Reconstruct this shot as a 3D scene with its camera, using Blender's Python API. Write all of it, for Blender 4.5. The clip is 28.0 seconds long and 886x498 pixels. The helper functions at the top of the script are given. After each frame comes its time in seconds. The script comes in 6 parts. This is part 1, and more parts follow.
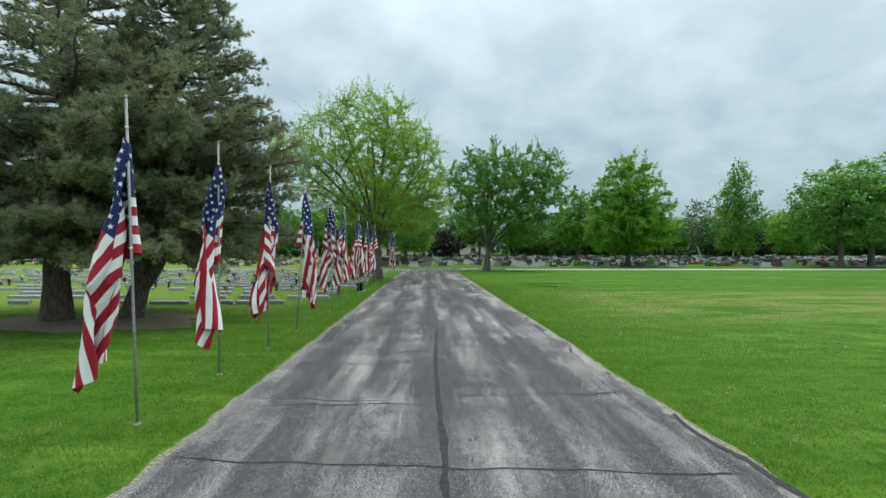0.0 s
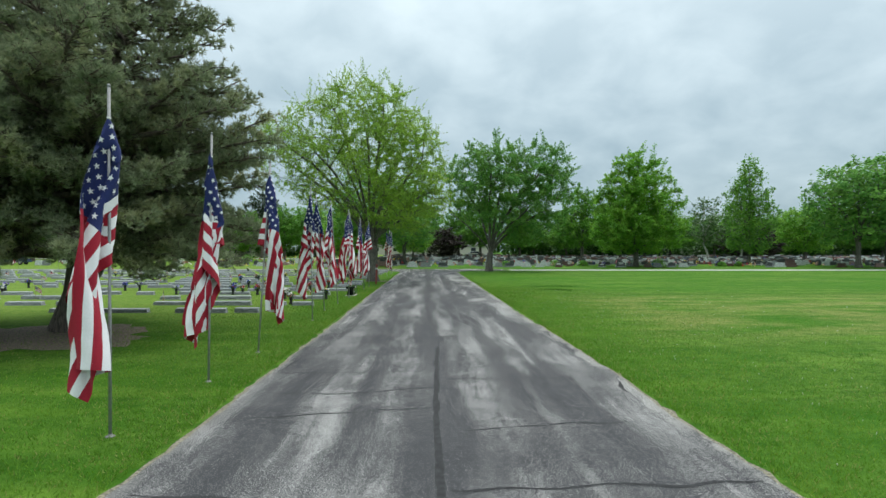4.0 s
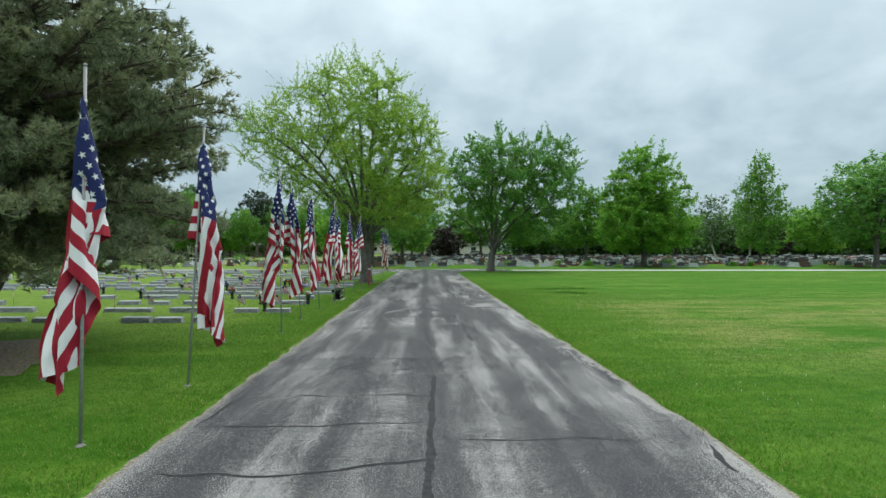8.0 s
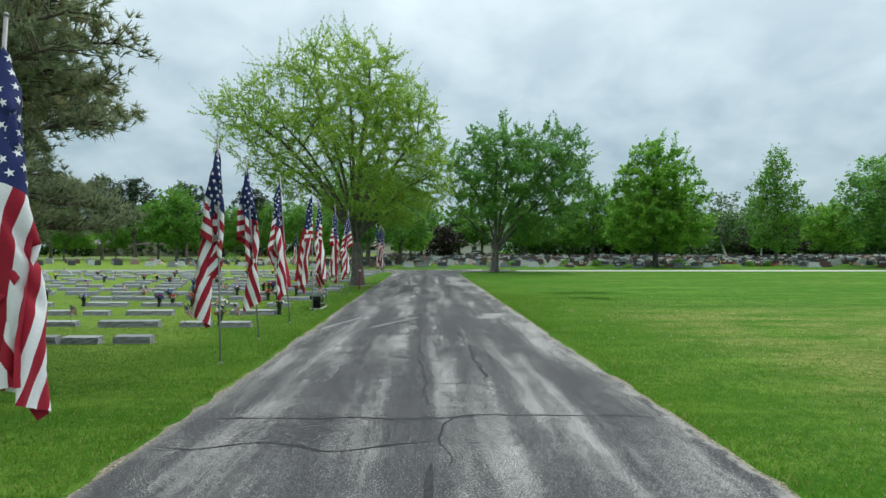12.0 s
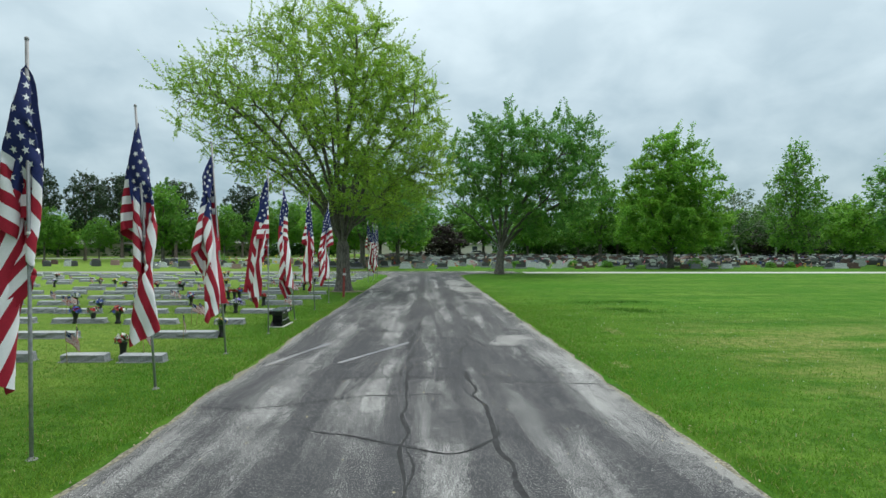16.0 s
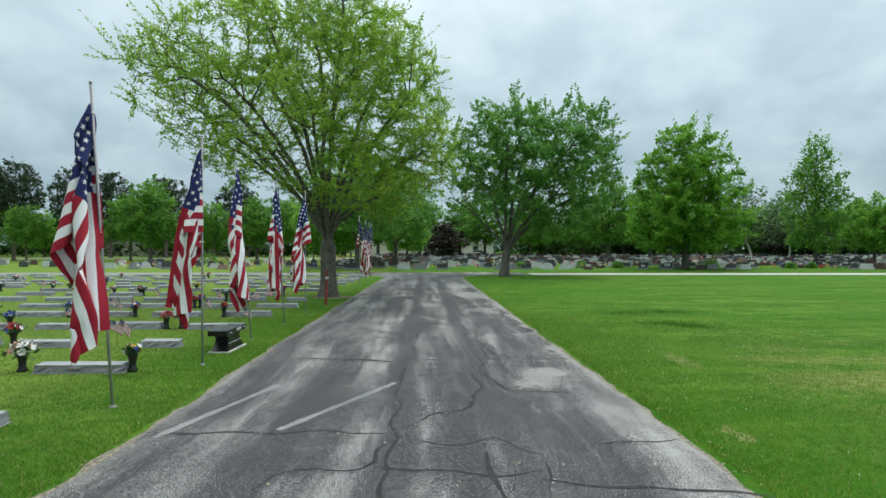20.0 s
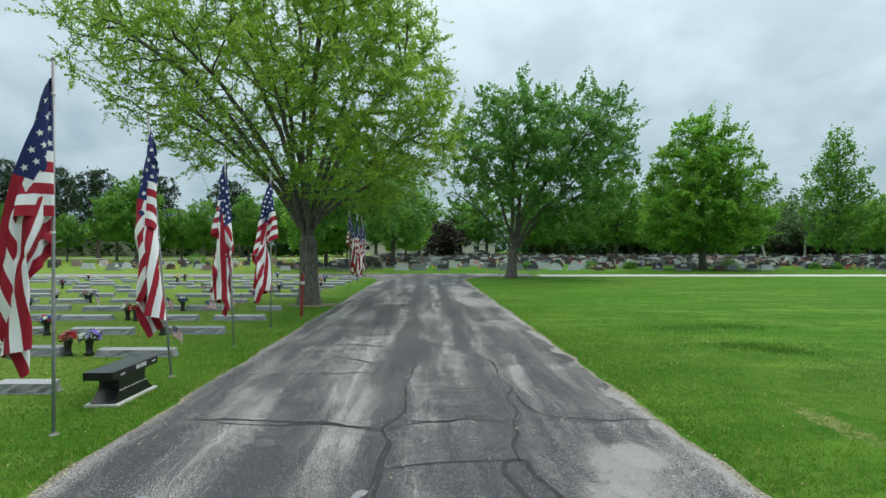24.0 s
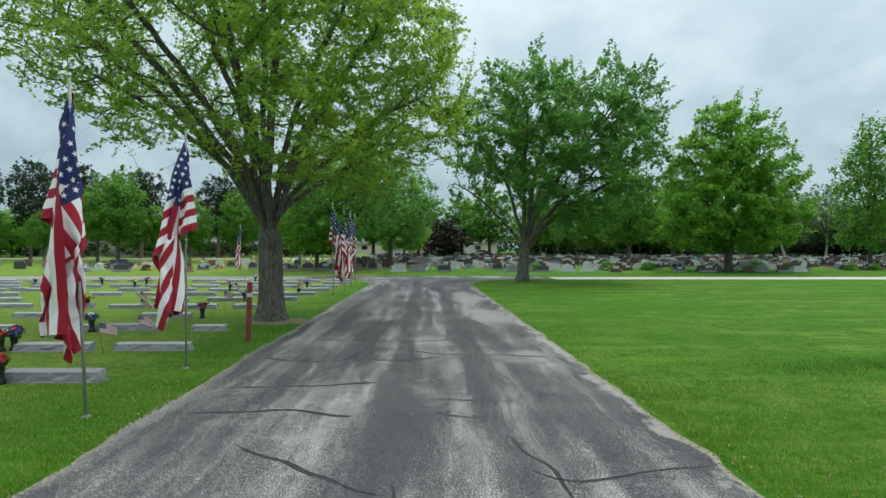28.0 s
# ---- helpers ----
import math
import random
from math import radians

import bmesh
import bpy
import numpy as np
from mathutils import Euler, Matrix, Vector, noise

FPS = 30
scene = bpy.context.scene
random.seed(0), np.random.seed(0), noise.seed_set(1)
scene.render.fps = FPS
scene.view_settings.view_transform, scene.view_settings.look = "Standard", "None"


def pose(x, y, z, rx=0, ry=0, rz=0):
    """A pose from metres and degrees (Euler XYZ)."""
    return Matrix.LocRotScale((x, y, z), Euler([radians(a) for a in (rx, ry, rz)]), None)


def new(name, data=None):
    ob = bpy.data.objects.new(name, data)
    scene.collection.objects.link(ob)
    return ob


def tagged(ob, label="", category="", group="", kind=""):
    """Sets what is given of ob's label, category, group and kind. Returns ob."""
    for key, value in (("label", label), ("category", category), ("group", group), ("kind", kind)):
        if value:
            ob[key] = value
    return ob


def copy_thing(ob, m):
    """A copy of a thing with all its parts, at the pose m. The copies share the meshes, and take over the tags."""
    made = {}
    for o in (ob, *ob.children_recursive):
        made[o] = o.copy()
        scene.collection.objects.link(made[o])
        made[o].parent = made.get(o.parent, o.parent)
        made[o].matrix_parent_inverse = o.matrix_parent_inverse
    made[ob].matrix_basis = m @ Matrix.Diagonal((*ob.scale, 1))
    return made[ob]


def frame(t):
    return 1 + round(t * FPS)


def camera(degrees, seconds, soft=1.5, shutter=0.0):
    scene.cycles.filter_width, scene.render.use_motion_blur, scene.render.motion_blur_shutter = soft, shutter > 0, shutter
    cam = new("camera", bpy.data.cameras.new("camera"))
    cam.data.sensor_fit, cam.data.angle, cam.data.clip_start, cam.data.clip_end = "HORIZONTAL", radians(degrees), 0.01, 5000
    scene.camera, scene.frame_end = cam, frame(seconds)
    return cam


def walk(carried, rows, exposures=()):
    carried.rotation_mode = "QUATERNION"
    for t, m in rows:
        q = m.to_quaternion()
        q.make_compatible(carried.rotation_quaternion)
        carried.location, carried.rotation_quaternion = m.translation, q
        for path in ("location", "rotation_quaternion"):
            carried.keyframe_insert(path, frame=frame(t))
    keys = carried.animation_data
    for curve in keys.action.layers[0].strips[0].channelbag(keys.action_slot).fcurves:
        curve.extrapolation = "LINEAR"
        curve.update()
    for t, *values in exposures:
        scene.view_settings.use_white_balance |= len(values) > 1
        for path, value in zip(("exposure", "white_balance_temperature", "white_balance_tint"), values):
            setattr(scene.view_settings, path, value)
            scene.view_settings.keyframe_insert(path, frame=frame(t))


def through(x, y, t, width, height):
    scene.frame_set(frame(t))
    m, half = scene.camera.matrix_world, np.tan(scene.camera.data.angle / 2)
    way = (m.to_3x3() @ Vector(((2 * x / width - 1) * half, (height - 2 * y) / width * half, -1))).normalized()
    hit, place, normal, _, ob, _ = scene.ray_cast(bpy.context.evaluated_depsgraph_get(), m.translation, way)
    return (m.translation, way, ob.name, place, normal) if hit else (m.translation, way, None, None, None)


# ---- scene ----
cam = camera(78.5, 28.0)
PATH = [
    (0, 0.005, 0.0, 2.155, 0.168, 0.303),
    (1, -0.015, 0.863, 2.154, 0.152, 0.296),
    (2, -0.037, 1.684, 2.154, 0.137, 0.288),
    (3, -0.055, 2.442, 2.153, 0.122, 0.28),
    (4, -0.067, 3.206, 2.148, 0.108, 0.272),
    (5, -0.067, 3.937, 2.138, 0.096, 0.264),
    (6, -0.06, 4.685, 2.124, 0.084, 0.254),
    (7, -0.051, 5.464, 2.109, 0.074, 0.245),
    (8, -0.048, 6.321, 2.096, 0.066, 0.235),
    (9, -0.053, 7.241, 2.085, 0.06, 0.225),
    (10, -0.062, 8.2, 2.074, 0.058, 0.213),
    (11, -0.072, 9.189, 2.066, 0.056, 0.203),
    (12, -0.08, 10.18, 2.061, 0.052, 0.195),
    (13, -0.083, 11.394, 2.061, 0.047, 0.192),
    (14, -0.083, 12.559, 2.066, 0.04, 0.191),
    (15, -0.084, 13.616, 2.072, 0.034, 0.192),
    (16, -0.088, 14.739, 2.073, 0.027, 0.191),
    (17, -0.097, 15.829, 2.07, 0.02, 0.189),
    (18, -0.108, 16.801, 2.064, 0.014, 0.187),
    (19, -0.122, 17.675, 2.056, 0.007, 0.185),
    (20, -0.137, 18.549, 2.048, 0.001, 0.184),
    (21, -0.156, 19.471, 2.038, -0.006, 0.183),
    (22, -0.176, 20.432, 2.028, -0.012, 0.182),
    (23, -0.199, 21.353, 2.017, -0.018, 0.182),
    (24, -0.225, 22.391, 2.007, -0.024, 0.183),
    (25, -0.253, 23.519, 1.998, -0.029, 0.184),
    (26, -0.285, 24.747, 1.989, -0.034, 0.186),
    (27, -0.318, 25.941, 1.981, -0.038, 0.188),
    (28, -0.35, 27.276, 1.973, -0.043, 0.19),
]
walk(cam, [(t, pose(x, y, z, 90 + pitch, 0, yaw)) for t, x, y, z, yaw, pitch in PATH])

# ---- world and light: an overcast noon ----
SUN_UP, SUN_TURN = 52.0, 35.0
world = bpy.data.worlds.new("overcast_sky")
scene.world = world
world.use_nodes = True
wt = world.node_tree
wt.nodes.clear()


def wnode(kind, **sets):
    n = wt.nodes.new(kind)
    for k, v in sets.items():
        n.inputs[k].default_value = v
    return n


def wmath(op, a, b=None, clamp=False):
    n = wt.nodes.new("ShaderNodeMath")
    n.operation, n.use_clamp = op, clamp
    for i, s in enumerate((a, b)):
        if s is None:
            continue
        if isinstance(s, (int, float)):
            n.inputs[i].default_value = s
        else:
            wt.links.new(s, n.inputs[i])
    return n.outputs[0]


wcoord = wt.nodes.new("ShaderNodeTexCoord")
wsep = wt.nodes.new("ShaderNodeSeparateXYZ")
wt.links.new(wcoord.outputs["Generated"], wsep.inputs[0])
wz = wmath("MAXIMUM", wsep.outputs[2], 0.0)
wlift = wmath("ADD", wz, 0.46)
wcomb = wt.nodes.new("ShaderNodeCombineXYZ")
wt.links.new(wmath("DIVIDE", wsep.outputs[0], wlift), wcomb.inputs[0])
wt.links.new(wmath("DIVIDE", wsep.outputs[1], wlift), wcomb.inputs[1])
cloud_a = wnode("ShaderNodeTexNoise", Scale=6.6, Detail=6.0, Roughness=0.5, Distortion=0.25)
cloud_b = wnode("ShaderNodeTexNoise", Scale=1.7, Detail=3.0, Roughness=0.5)
wt.links.new(wcomb.outputs[0], cloud_a.inputs["Vector"])
wt.links.new(wcomb.outputs[0], cloud_b.inputs["Vector"])
cloud = wmath("ADD", wmath("MULTIPLY", cloud_a.outputs[0], 0.6), wmath("MULTIPLY", cloud_b.outputs[0], 0.4))
wramp = wt.nodes.new("ShaderNodeValToRGB")
wramp.color_ramp.elements[0].position, wramp.color_ramp.elements[0].color = 0.38, (0.31, 0.46, 0.545, 1)
wramp.color_ramp.elements[1].position, wramp.color_ramp.elements[1].color = 0.62, (0.515, 0.67, 0.745, 1)
wt.links.new(cloud, wramp.inputs[0])
# an overcast sky is brighter towards the zenith
wgain = wmath("ADD", wmath("MULTIPLY", wmath("POWER", wz, 1.5), 2.3), 0.86)
wscale = wt.nodes.new("ShaderNodeVectorMath")
wscale.operation = "SCALE"
wtone = wt.nodes.new("ShaderNodeMix")
wtone.data_type = "RGBA"
wt.links.new(wmath("MULTIPLY", wz, 0.9, True), wtone.inputs[0])
wt.links.new(wramp.outputs[0], wtone.inputs[6])
wtone.inputs[7].default_value = (0.645, 0.66, 0.64, 1)
wt.links.new(wtone.outputs[2], wscale.inputs[0])
wt.links.new(wgain, wscale.inputs["Scale"])
wsky = wt.nodes.new("ShaderNodeTexSky")
wsky.sky_type, wsky.sun_disc = "NISHITA", False
wsky.sun_elevation, wsky.sun_rotation = radians(SUN_UP), radians(SUN_TURN)
wskyb = wt.nodes.new("ShaderNodeBackground")
wt.links.new(wsky.outputs[0], wskyb.inputs[0])
wskyb.inputs[1].default_value = 0.01
wcloudb = wt.nodes.new("ShaderNodeBackground")
wt.links.new(wscale.outputs[0], wcloudb.inputs[0])
wcloudb.inputs[1].default_value = 0.95
wadd = wt.nodes.new("ShaderNodeAddShader")
wt.links.new(wskyb.outputs[0], wadd.inputs[0])
wt.links.new(wcloudb.outputs[0], wadd.inputs[1])
wout = wt.nodes.new("ShaderNodeOutputWorld")
wt.links.new(wadd.outputs[0], wout.inputs[0])

sun_data = bpy.data.lights.new("sun", "SUN")
sun_data.energy, sun_data.angle, sun_data.color = 1.2, radians(25), (1.0, 0.97, 0.92)
sun = new("sun", sun_data)
sun.matrix_world = pose(0, 0, 60, 90 - SUN_UP, 0, -SUN_TURN + 180)


# ---- materials ----
class Nodes:
    """Small shorthand for a material's node tree."""

    def __init__(self, name):
        self.mat = bpy.data.materials.new(name)
        self.mat.use_nodes = True
        self.t = self.mat.node_tree
        self.bsdf = self.t.nodes["Principled BSDF"]
        self.out = self.t.nodes["Material Output"]

    def put(self, sock, value):
        if isinstance(value, bpy.types.NodeSocket):
            self.t.links.new(value, sock)
        else:
            sock.default_value = value

    def math(self, op, a, b=0.0, c=0.0, clamp=False):
        n = self.t.nodes.new("ShaderNodeMath")
        n.operation, n.use_clamp = op, clamp
        for i, s in enumerate((a, b, c)):
            self.put(n.inputs[i], s)
        return n.outputs[0]

    def coord(self, which="Object"):
        return self.t.nodes.new("ShaderNodeTexCoord").outputs[which]

    def uv(self):
        n = self.t.nodes.new("ShaderNodeUVMap")
        n.uv_map = "metres"
        return n.outputs[0]

    def stretch(self, vec, scale):
        n = self.t.nodes.new("ShaderNodeMapping")
        self.put(n.inputs[0], vec)
        n.inputs["Scale"].default_value = scale
        return n.outputs[0]

    def noise(self, vec, scale, detail=3.0, rough=0.55, dist=0.0):
        n = self.t.nodes.new("ShaderNodeTexNoise")
        self.put(n.inputs["Vector"], vec)
        for k, v in (("Scale", scale), ("Detail", detail), ("Roughness", rough), ("Distortion", dist)):
            n.inputs[k].default_value = v
        return n.outputs[0]

    def ramp(self, fac, lo, hi, a=0.0, b=1.0):
        n = self.t.nodes.new("ShaderNodeMapRange")
        n.interpolation_type = "SMOOTHSTEP"
        for i, s in enumerate((fac, lo, hi, a, b)):
            self.put(n.inputs[i], s)
        return n.outputs[0]

    def mix(self, fac, a, b):
        n = self.t.nodes.new("ShaderNodeMix")
        n.data_type = "RGBA"
        self.put(n.inputs[0], fac)
        self.put(n.inputs[6], a if isinstance(a, bpy.types.NodeSocket) else (*a, 1))
        self.put(n.inputs[7], b if isinstance(b, bpy.types.NodeSocket) else (*b, 1))
        return n.outputs[2]

    def island(self):
        return self.t.nodes.new("ShaderNodeNewGeometry").outputs["Random Per Island"]

    def chance(self):
        return self.t.nodes.new("ShaderNodeObjectInfo").outputs["Random"]

    def bump(self, height, strength, distance):
        n = self.t.nodes.new("ShaderNodeBump")
        n.inputs["Strength"].default_value, n.inputs["Distance"].default_value = strength, distance
        self.put(n.inputs["Height"], height)
        self.put(self.bsdf.inputs["Normal"], n.outputs[0])

    def finish(self, colour, rough=0.8, metal=0.0, spec=None):
        self.put(self.bsdf.inputs["Base Color"], colour if isinstance(colour, bpy.types.NodeSocket) else (*colour, 1))
        self.put(self.bsdf.inputs["Roughness"], rough)
        self.put(self.bsdf.inputs["Metallic"], metal)
        if spec is not None:
            self.put(self.bsdf.inputs["Specular IOR Level"], spec)
        return self.mat


def leaf_material(name, dark, light, young, through=0.35, dry=None):
    m = Nodes(name)
    big = m.noise(m.coord(), 0.5, 2.0)
    c = m.mix(m.island(), dark, light)
    if dry is not None:
        c = m.mix(m.math("GREATER_THAN", m.math("FRACT", m.math("MULTIPLY", m.island(), 37.0)), 0.88), c, dry)
    c = m.mix(m.ramp(big, 0.45, 0.7, 0.0, 0.6), c, young)
    m.finish(c, 0.6, spec=0.25)
    tr = m.t.nodes.new("ShaderNodeBsdfTranslucent")
    m.put(tr.inputs[0], c)
    mx = m.t.nodes.new("ShaderNodeMixShader")
    mx.inputs[0].default_value = through
    m.t.links.new(m.bsdf.outputs[0], mx.inputs[1])
    m.t.links.new(tr.outputs[0], mx.inputs[2])
    m.t.links.new(mx.outputs[0], m.out.inputs[0])
    return m.mat


def bark_material(name, dark, light):
    m = Nodes(name)
    v = m.stretch(m.coord(), (9.0, 9.0, 1.6))
    n = m.noise(v, 2.2, 5.0, 0.65, 0.3)
    big = m.noise(m.coord(), 1.1, 2.0)
    c = m.mix(m.ramp(n, 0.35, 0.7), dark, light)
    c = m.mix(m.ramp(big, 0.5, 0.75, 0.0, 0.4), c, tuple(x * 0.6 for x in dark))
    m.bump(n, 0.9, 0.03)
    return m.finish(c, 0.92)


def plain(name, colour, rough=0.6, metal=0.0, spread=0.12, scale=14.0, bump=0.0):
    m = Nodes(name)
    n = m.noise(m.coord(), scale, 4.0)
    c = m.mix(m.ramp(n, 0.3, 0.7), tuple(x * (1 - spread) for x in colour), tuple(min(1, x * (1 + spread)) for x in colour))
    if bump:
        m.bump(n, 0.6, bump)
    return m.finish(c, rough, metal)


def granite(name, colour, rough=0.55, vary=0.15, relief=30.0, deep=0.35):
    m = Nodes(name)
    v = m.coord()
    fine = m.noise(v, 140.0, 2.0, 0.7)
    mid = m.noise(v, 22.0, 3.0)
    wash = m.noise(v, 2.5, 3.0)
    c = m.mix(m.ramp(fine, 0.38, 0.62), tuple(x * 0.62 for x in colour), tuple(min(1, x * 1.35) for x in colour))
    c = m.mix(m.ramp(mid, 0.45, 0.75, 0.0, 0.35), c, tuple(x * 0.75 for x in colour))
    c = m.mix(m.ramp(wash, 0.5, 0.8, 0.0, 0.4), c, tuple(min(1, x * 1.25) for x in colour))
    c = m.mix(m.math("MULTIPLY", m.chance(), vary), c, tuple(x * 0.5 for x in colour))
    m.bump(m.noise(v, relief, 5.0, 0.65), deep, 0.012 if deep < 0.5 else 0.03)
    return m.finish(c, rough)


def make_lawn():
    m = Nodes("mown_grass")
    v = m.coord()
    fine = m.noise(m.stretch(v, (1.0, 1.0, 1.0)), 30.0, 4.0, 0.82)
    tuft = m.noise(v, 5.0, 4.0, 0.6, 0.3)
    clump = m.noise(v, 2.1, 5.0, 0.68, 0.4)
    mid = m.noise(v, 0.9, 4.0, 0.6)
    wide = m.noise(v, 0.12, 4.0, 0.6)
    c = m.mix(m.ramp(fine, 0.36, 0.64), (0.046, 0.114, 0.015), (0.146, 0.280, 0.038))
    c = m.mix(m.ramp(tuft, 0.46, 0.59, 0.0, 0.65), c, (0.026, 0.104, 0.006))
    c = m.mix(m.ramp(mid, 0.45, 0.66, 0.0, 0.55), c, (0.158, 0.286, 0.042))
    c = m.mix(m.ramp(clump, 0.50, 0.66, 0.0, 0.45), c, (0.028, 0.108, 0.006))
    c = m.mix(m.ramp(clump, 0.44, 0.30, 0.0, 0.40), c, (0.176, 0.300, 0.048))
    swath = m.noise(m.stretch(v, (0.10, 0.55, 1.0)), 1.0, 4.0, 0.6)
    c = m.mix(m.ramp(swath, 0.46, 0.60, 0.0, 0.55), c, (0.038, 0.138, 0.008))
    gleam = m.noise(m.stretch(v, (0.16, 0.9, 1.0)), 1.3, 5.0, 0.65)
    c = m.mix(m.ramp(gleam, 0.50, 0.66, 0.0, 0.45), c, (0.165, 0.300, 0.035))
    c = m.mix(m.ramp(wide, 0.42, 0.62, 0.0, 0.5), c, (0.044, 0.160, 0.009))
    # dry, thin turf on the open side of the drive
    sep = m.t.nodes.new("ShaderNodeSeparateXYZ")
    m.put(sep.inputs[0], v)
    east = m.ramp(sep.outputs[0], 4.0, 6.5)
    # thinner, paler turf among the graves
    c = m.mix(m.math("MULTIPLY", m.ramp(sep.outputs[0], -4.6, -7.0), m.math("MULTIPLY", m.ramp(sep.outputs[1], 17.0, 23.0), m.ramp(tuft, 0.3, 0.6, 0.62, 0.3))), c, (0.27, 0.345, 0.075))
    # a darker unmown seam across the open lawn
    seam = m.math("ABSOLUTE", m.math("ADD", m.math("SUBTRACT", sep.outputs[1], 30.6), m.math("MULTIPLY", m.math("SUBTRACT", mid, 0.5), 2.2)))
    c = m.mix(m.math("MULTIPLY", east, m.ramp(seam, 0.9, 0.15, 0.0, 0.6)), c, (0.030, 0.118, 0.006))
    near = m.ramp(sep.outputs[1], 14.0, 20.0, 0.0, 1.0)
    far = m.ramp(sep.outputs[1], 27.0, 33.0, 1.0, 0.0)
    straw = m.noise(m.stretch(v, (0.35, 0.8, 1.0)), 0.9, 5.0, 0.65)
    dry = m.math("MULTIPLY", m.math("MULTIPLY", east, m.math("MULTIPLY", near, far)), m.math("MULTIPLY", m.ramp(straw, 0.38, 0.62, 0.0, 0.95), m.ramp(tuft, 0.35, 0.6, 1.0, 0.45)))
    c = m.mix(dry, c, (0.25, 0.265, 0.085))
    straw2 = m.noise(m.stretch(v, (0.5, 0.3, 1.0)), 1.7, 5.0, 0.7)
    c = m.mix(m.ramp(straw2, 0.58, 0.78, 0.0, 0.45), c, (0.18, 0.245, 0.05))
    for x0, y0, rx, ry in ((4.3, 28.7, 0.17, 0.9), (5.75, 34.4, 0.32, 0.12), (3.15, 24.6, 0.12, 0.3)):
        du = m.math("DIVIDE", m.math("SUBTRACT", sep.outputs[0], x0), rx)
        dw = m.math("DIVIDE", m.math("SUBTRACT", sep.outputs[1], y0), ry)
        off = m.math("ADD", m.math("ADD", m.math("MULTIPLY", du, du), m.math("MULTIPLY", dw, dw)), m.math("MULTIPLY", m.math("SUBTRACT", tuft, 0.5), 5.0))
        c = m.mix(m.ramp(off, 1.4, 0.0, 0.0, 0.65), c, (0.30, 0.29, 0.13))
    m.bump(m.math("ADD", fine, m.math("MULTIPLY", tuft, 1.5)), 0.7, 0.05)
    return m.finish(c, 0.9, spec=0.06)


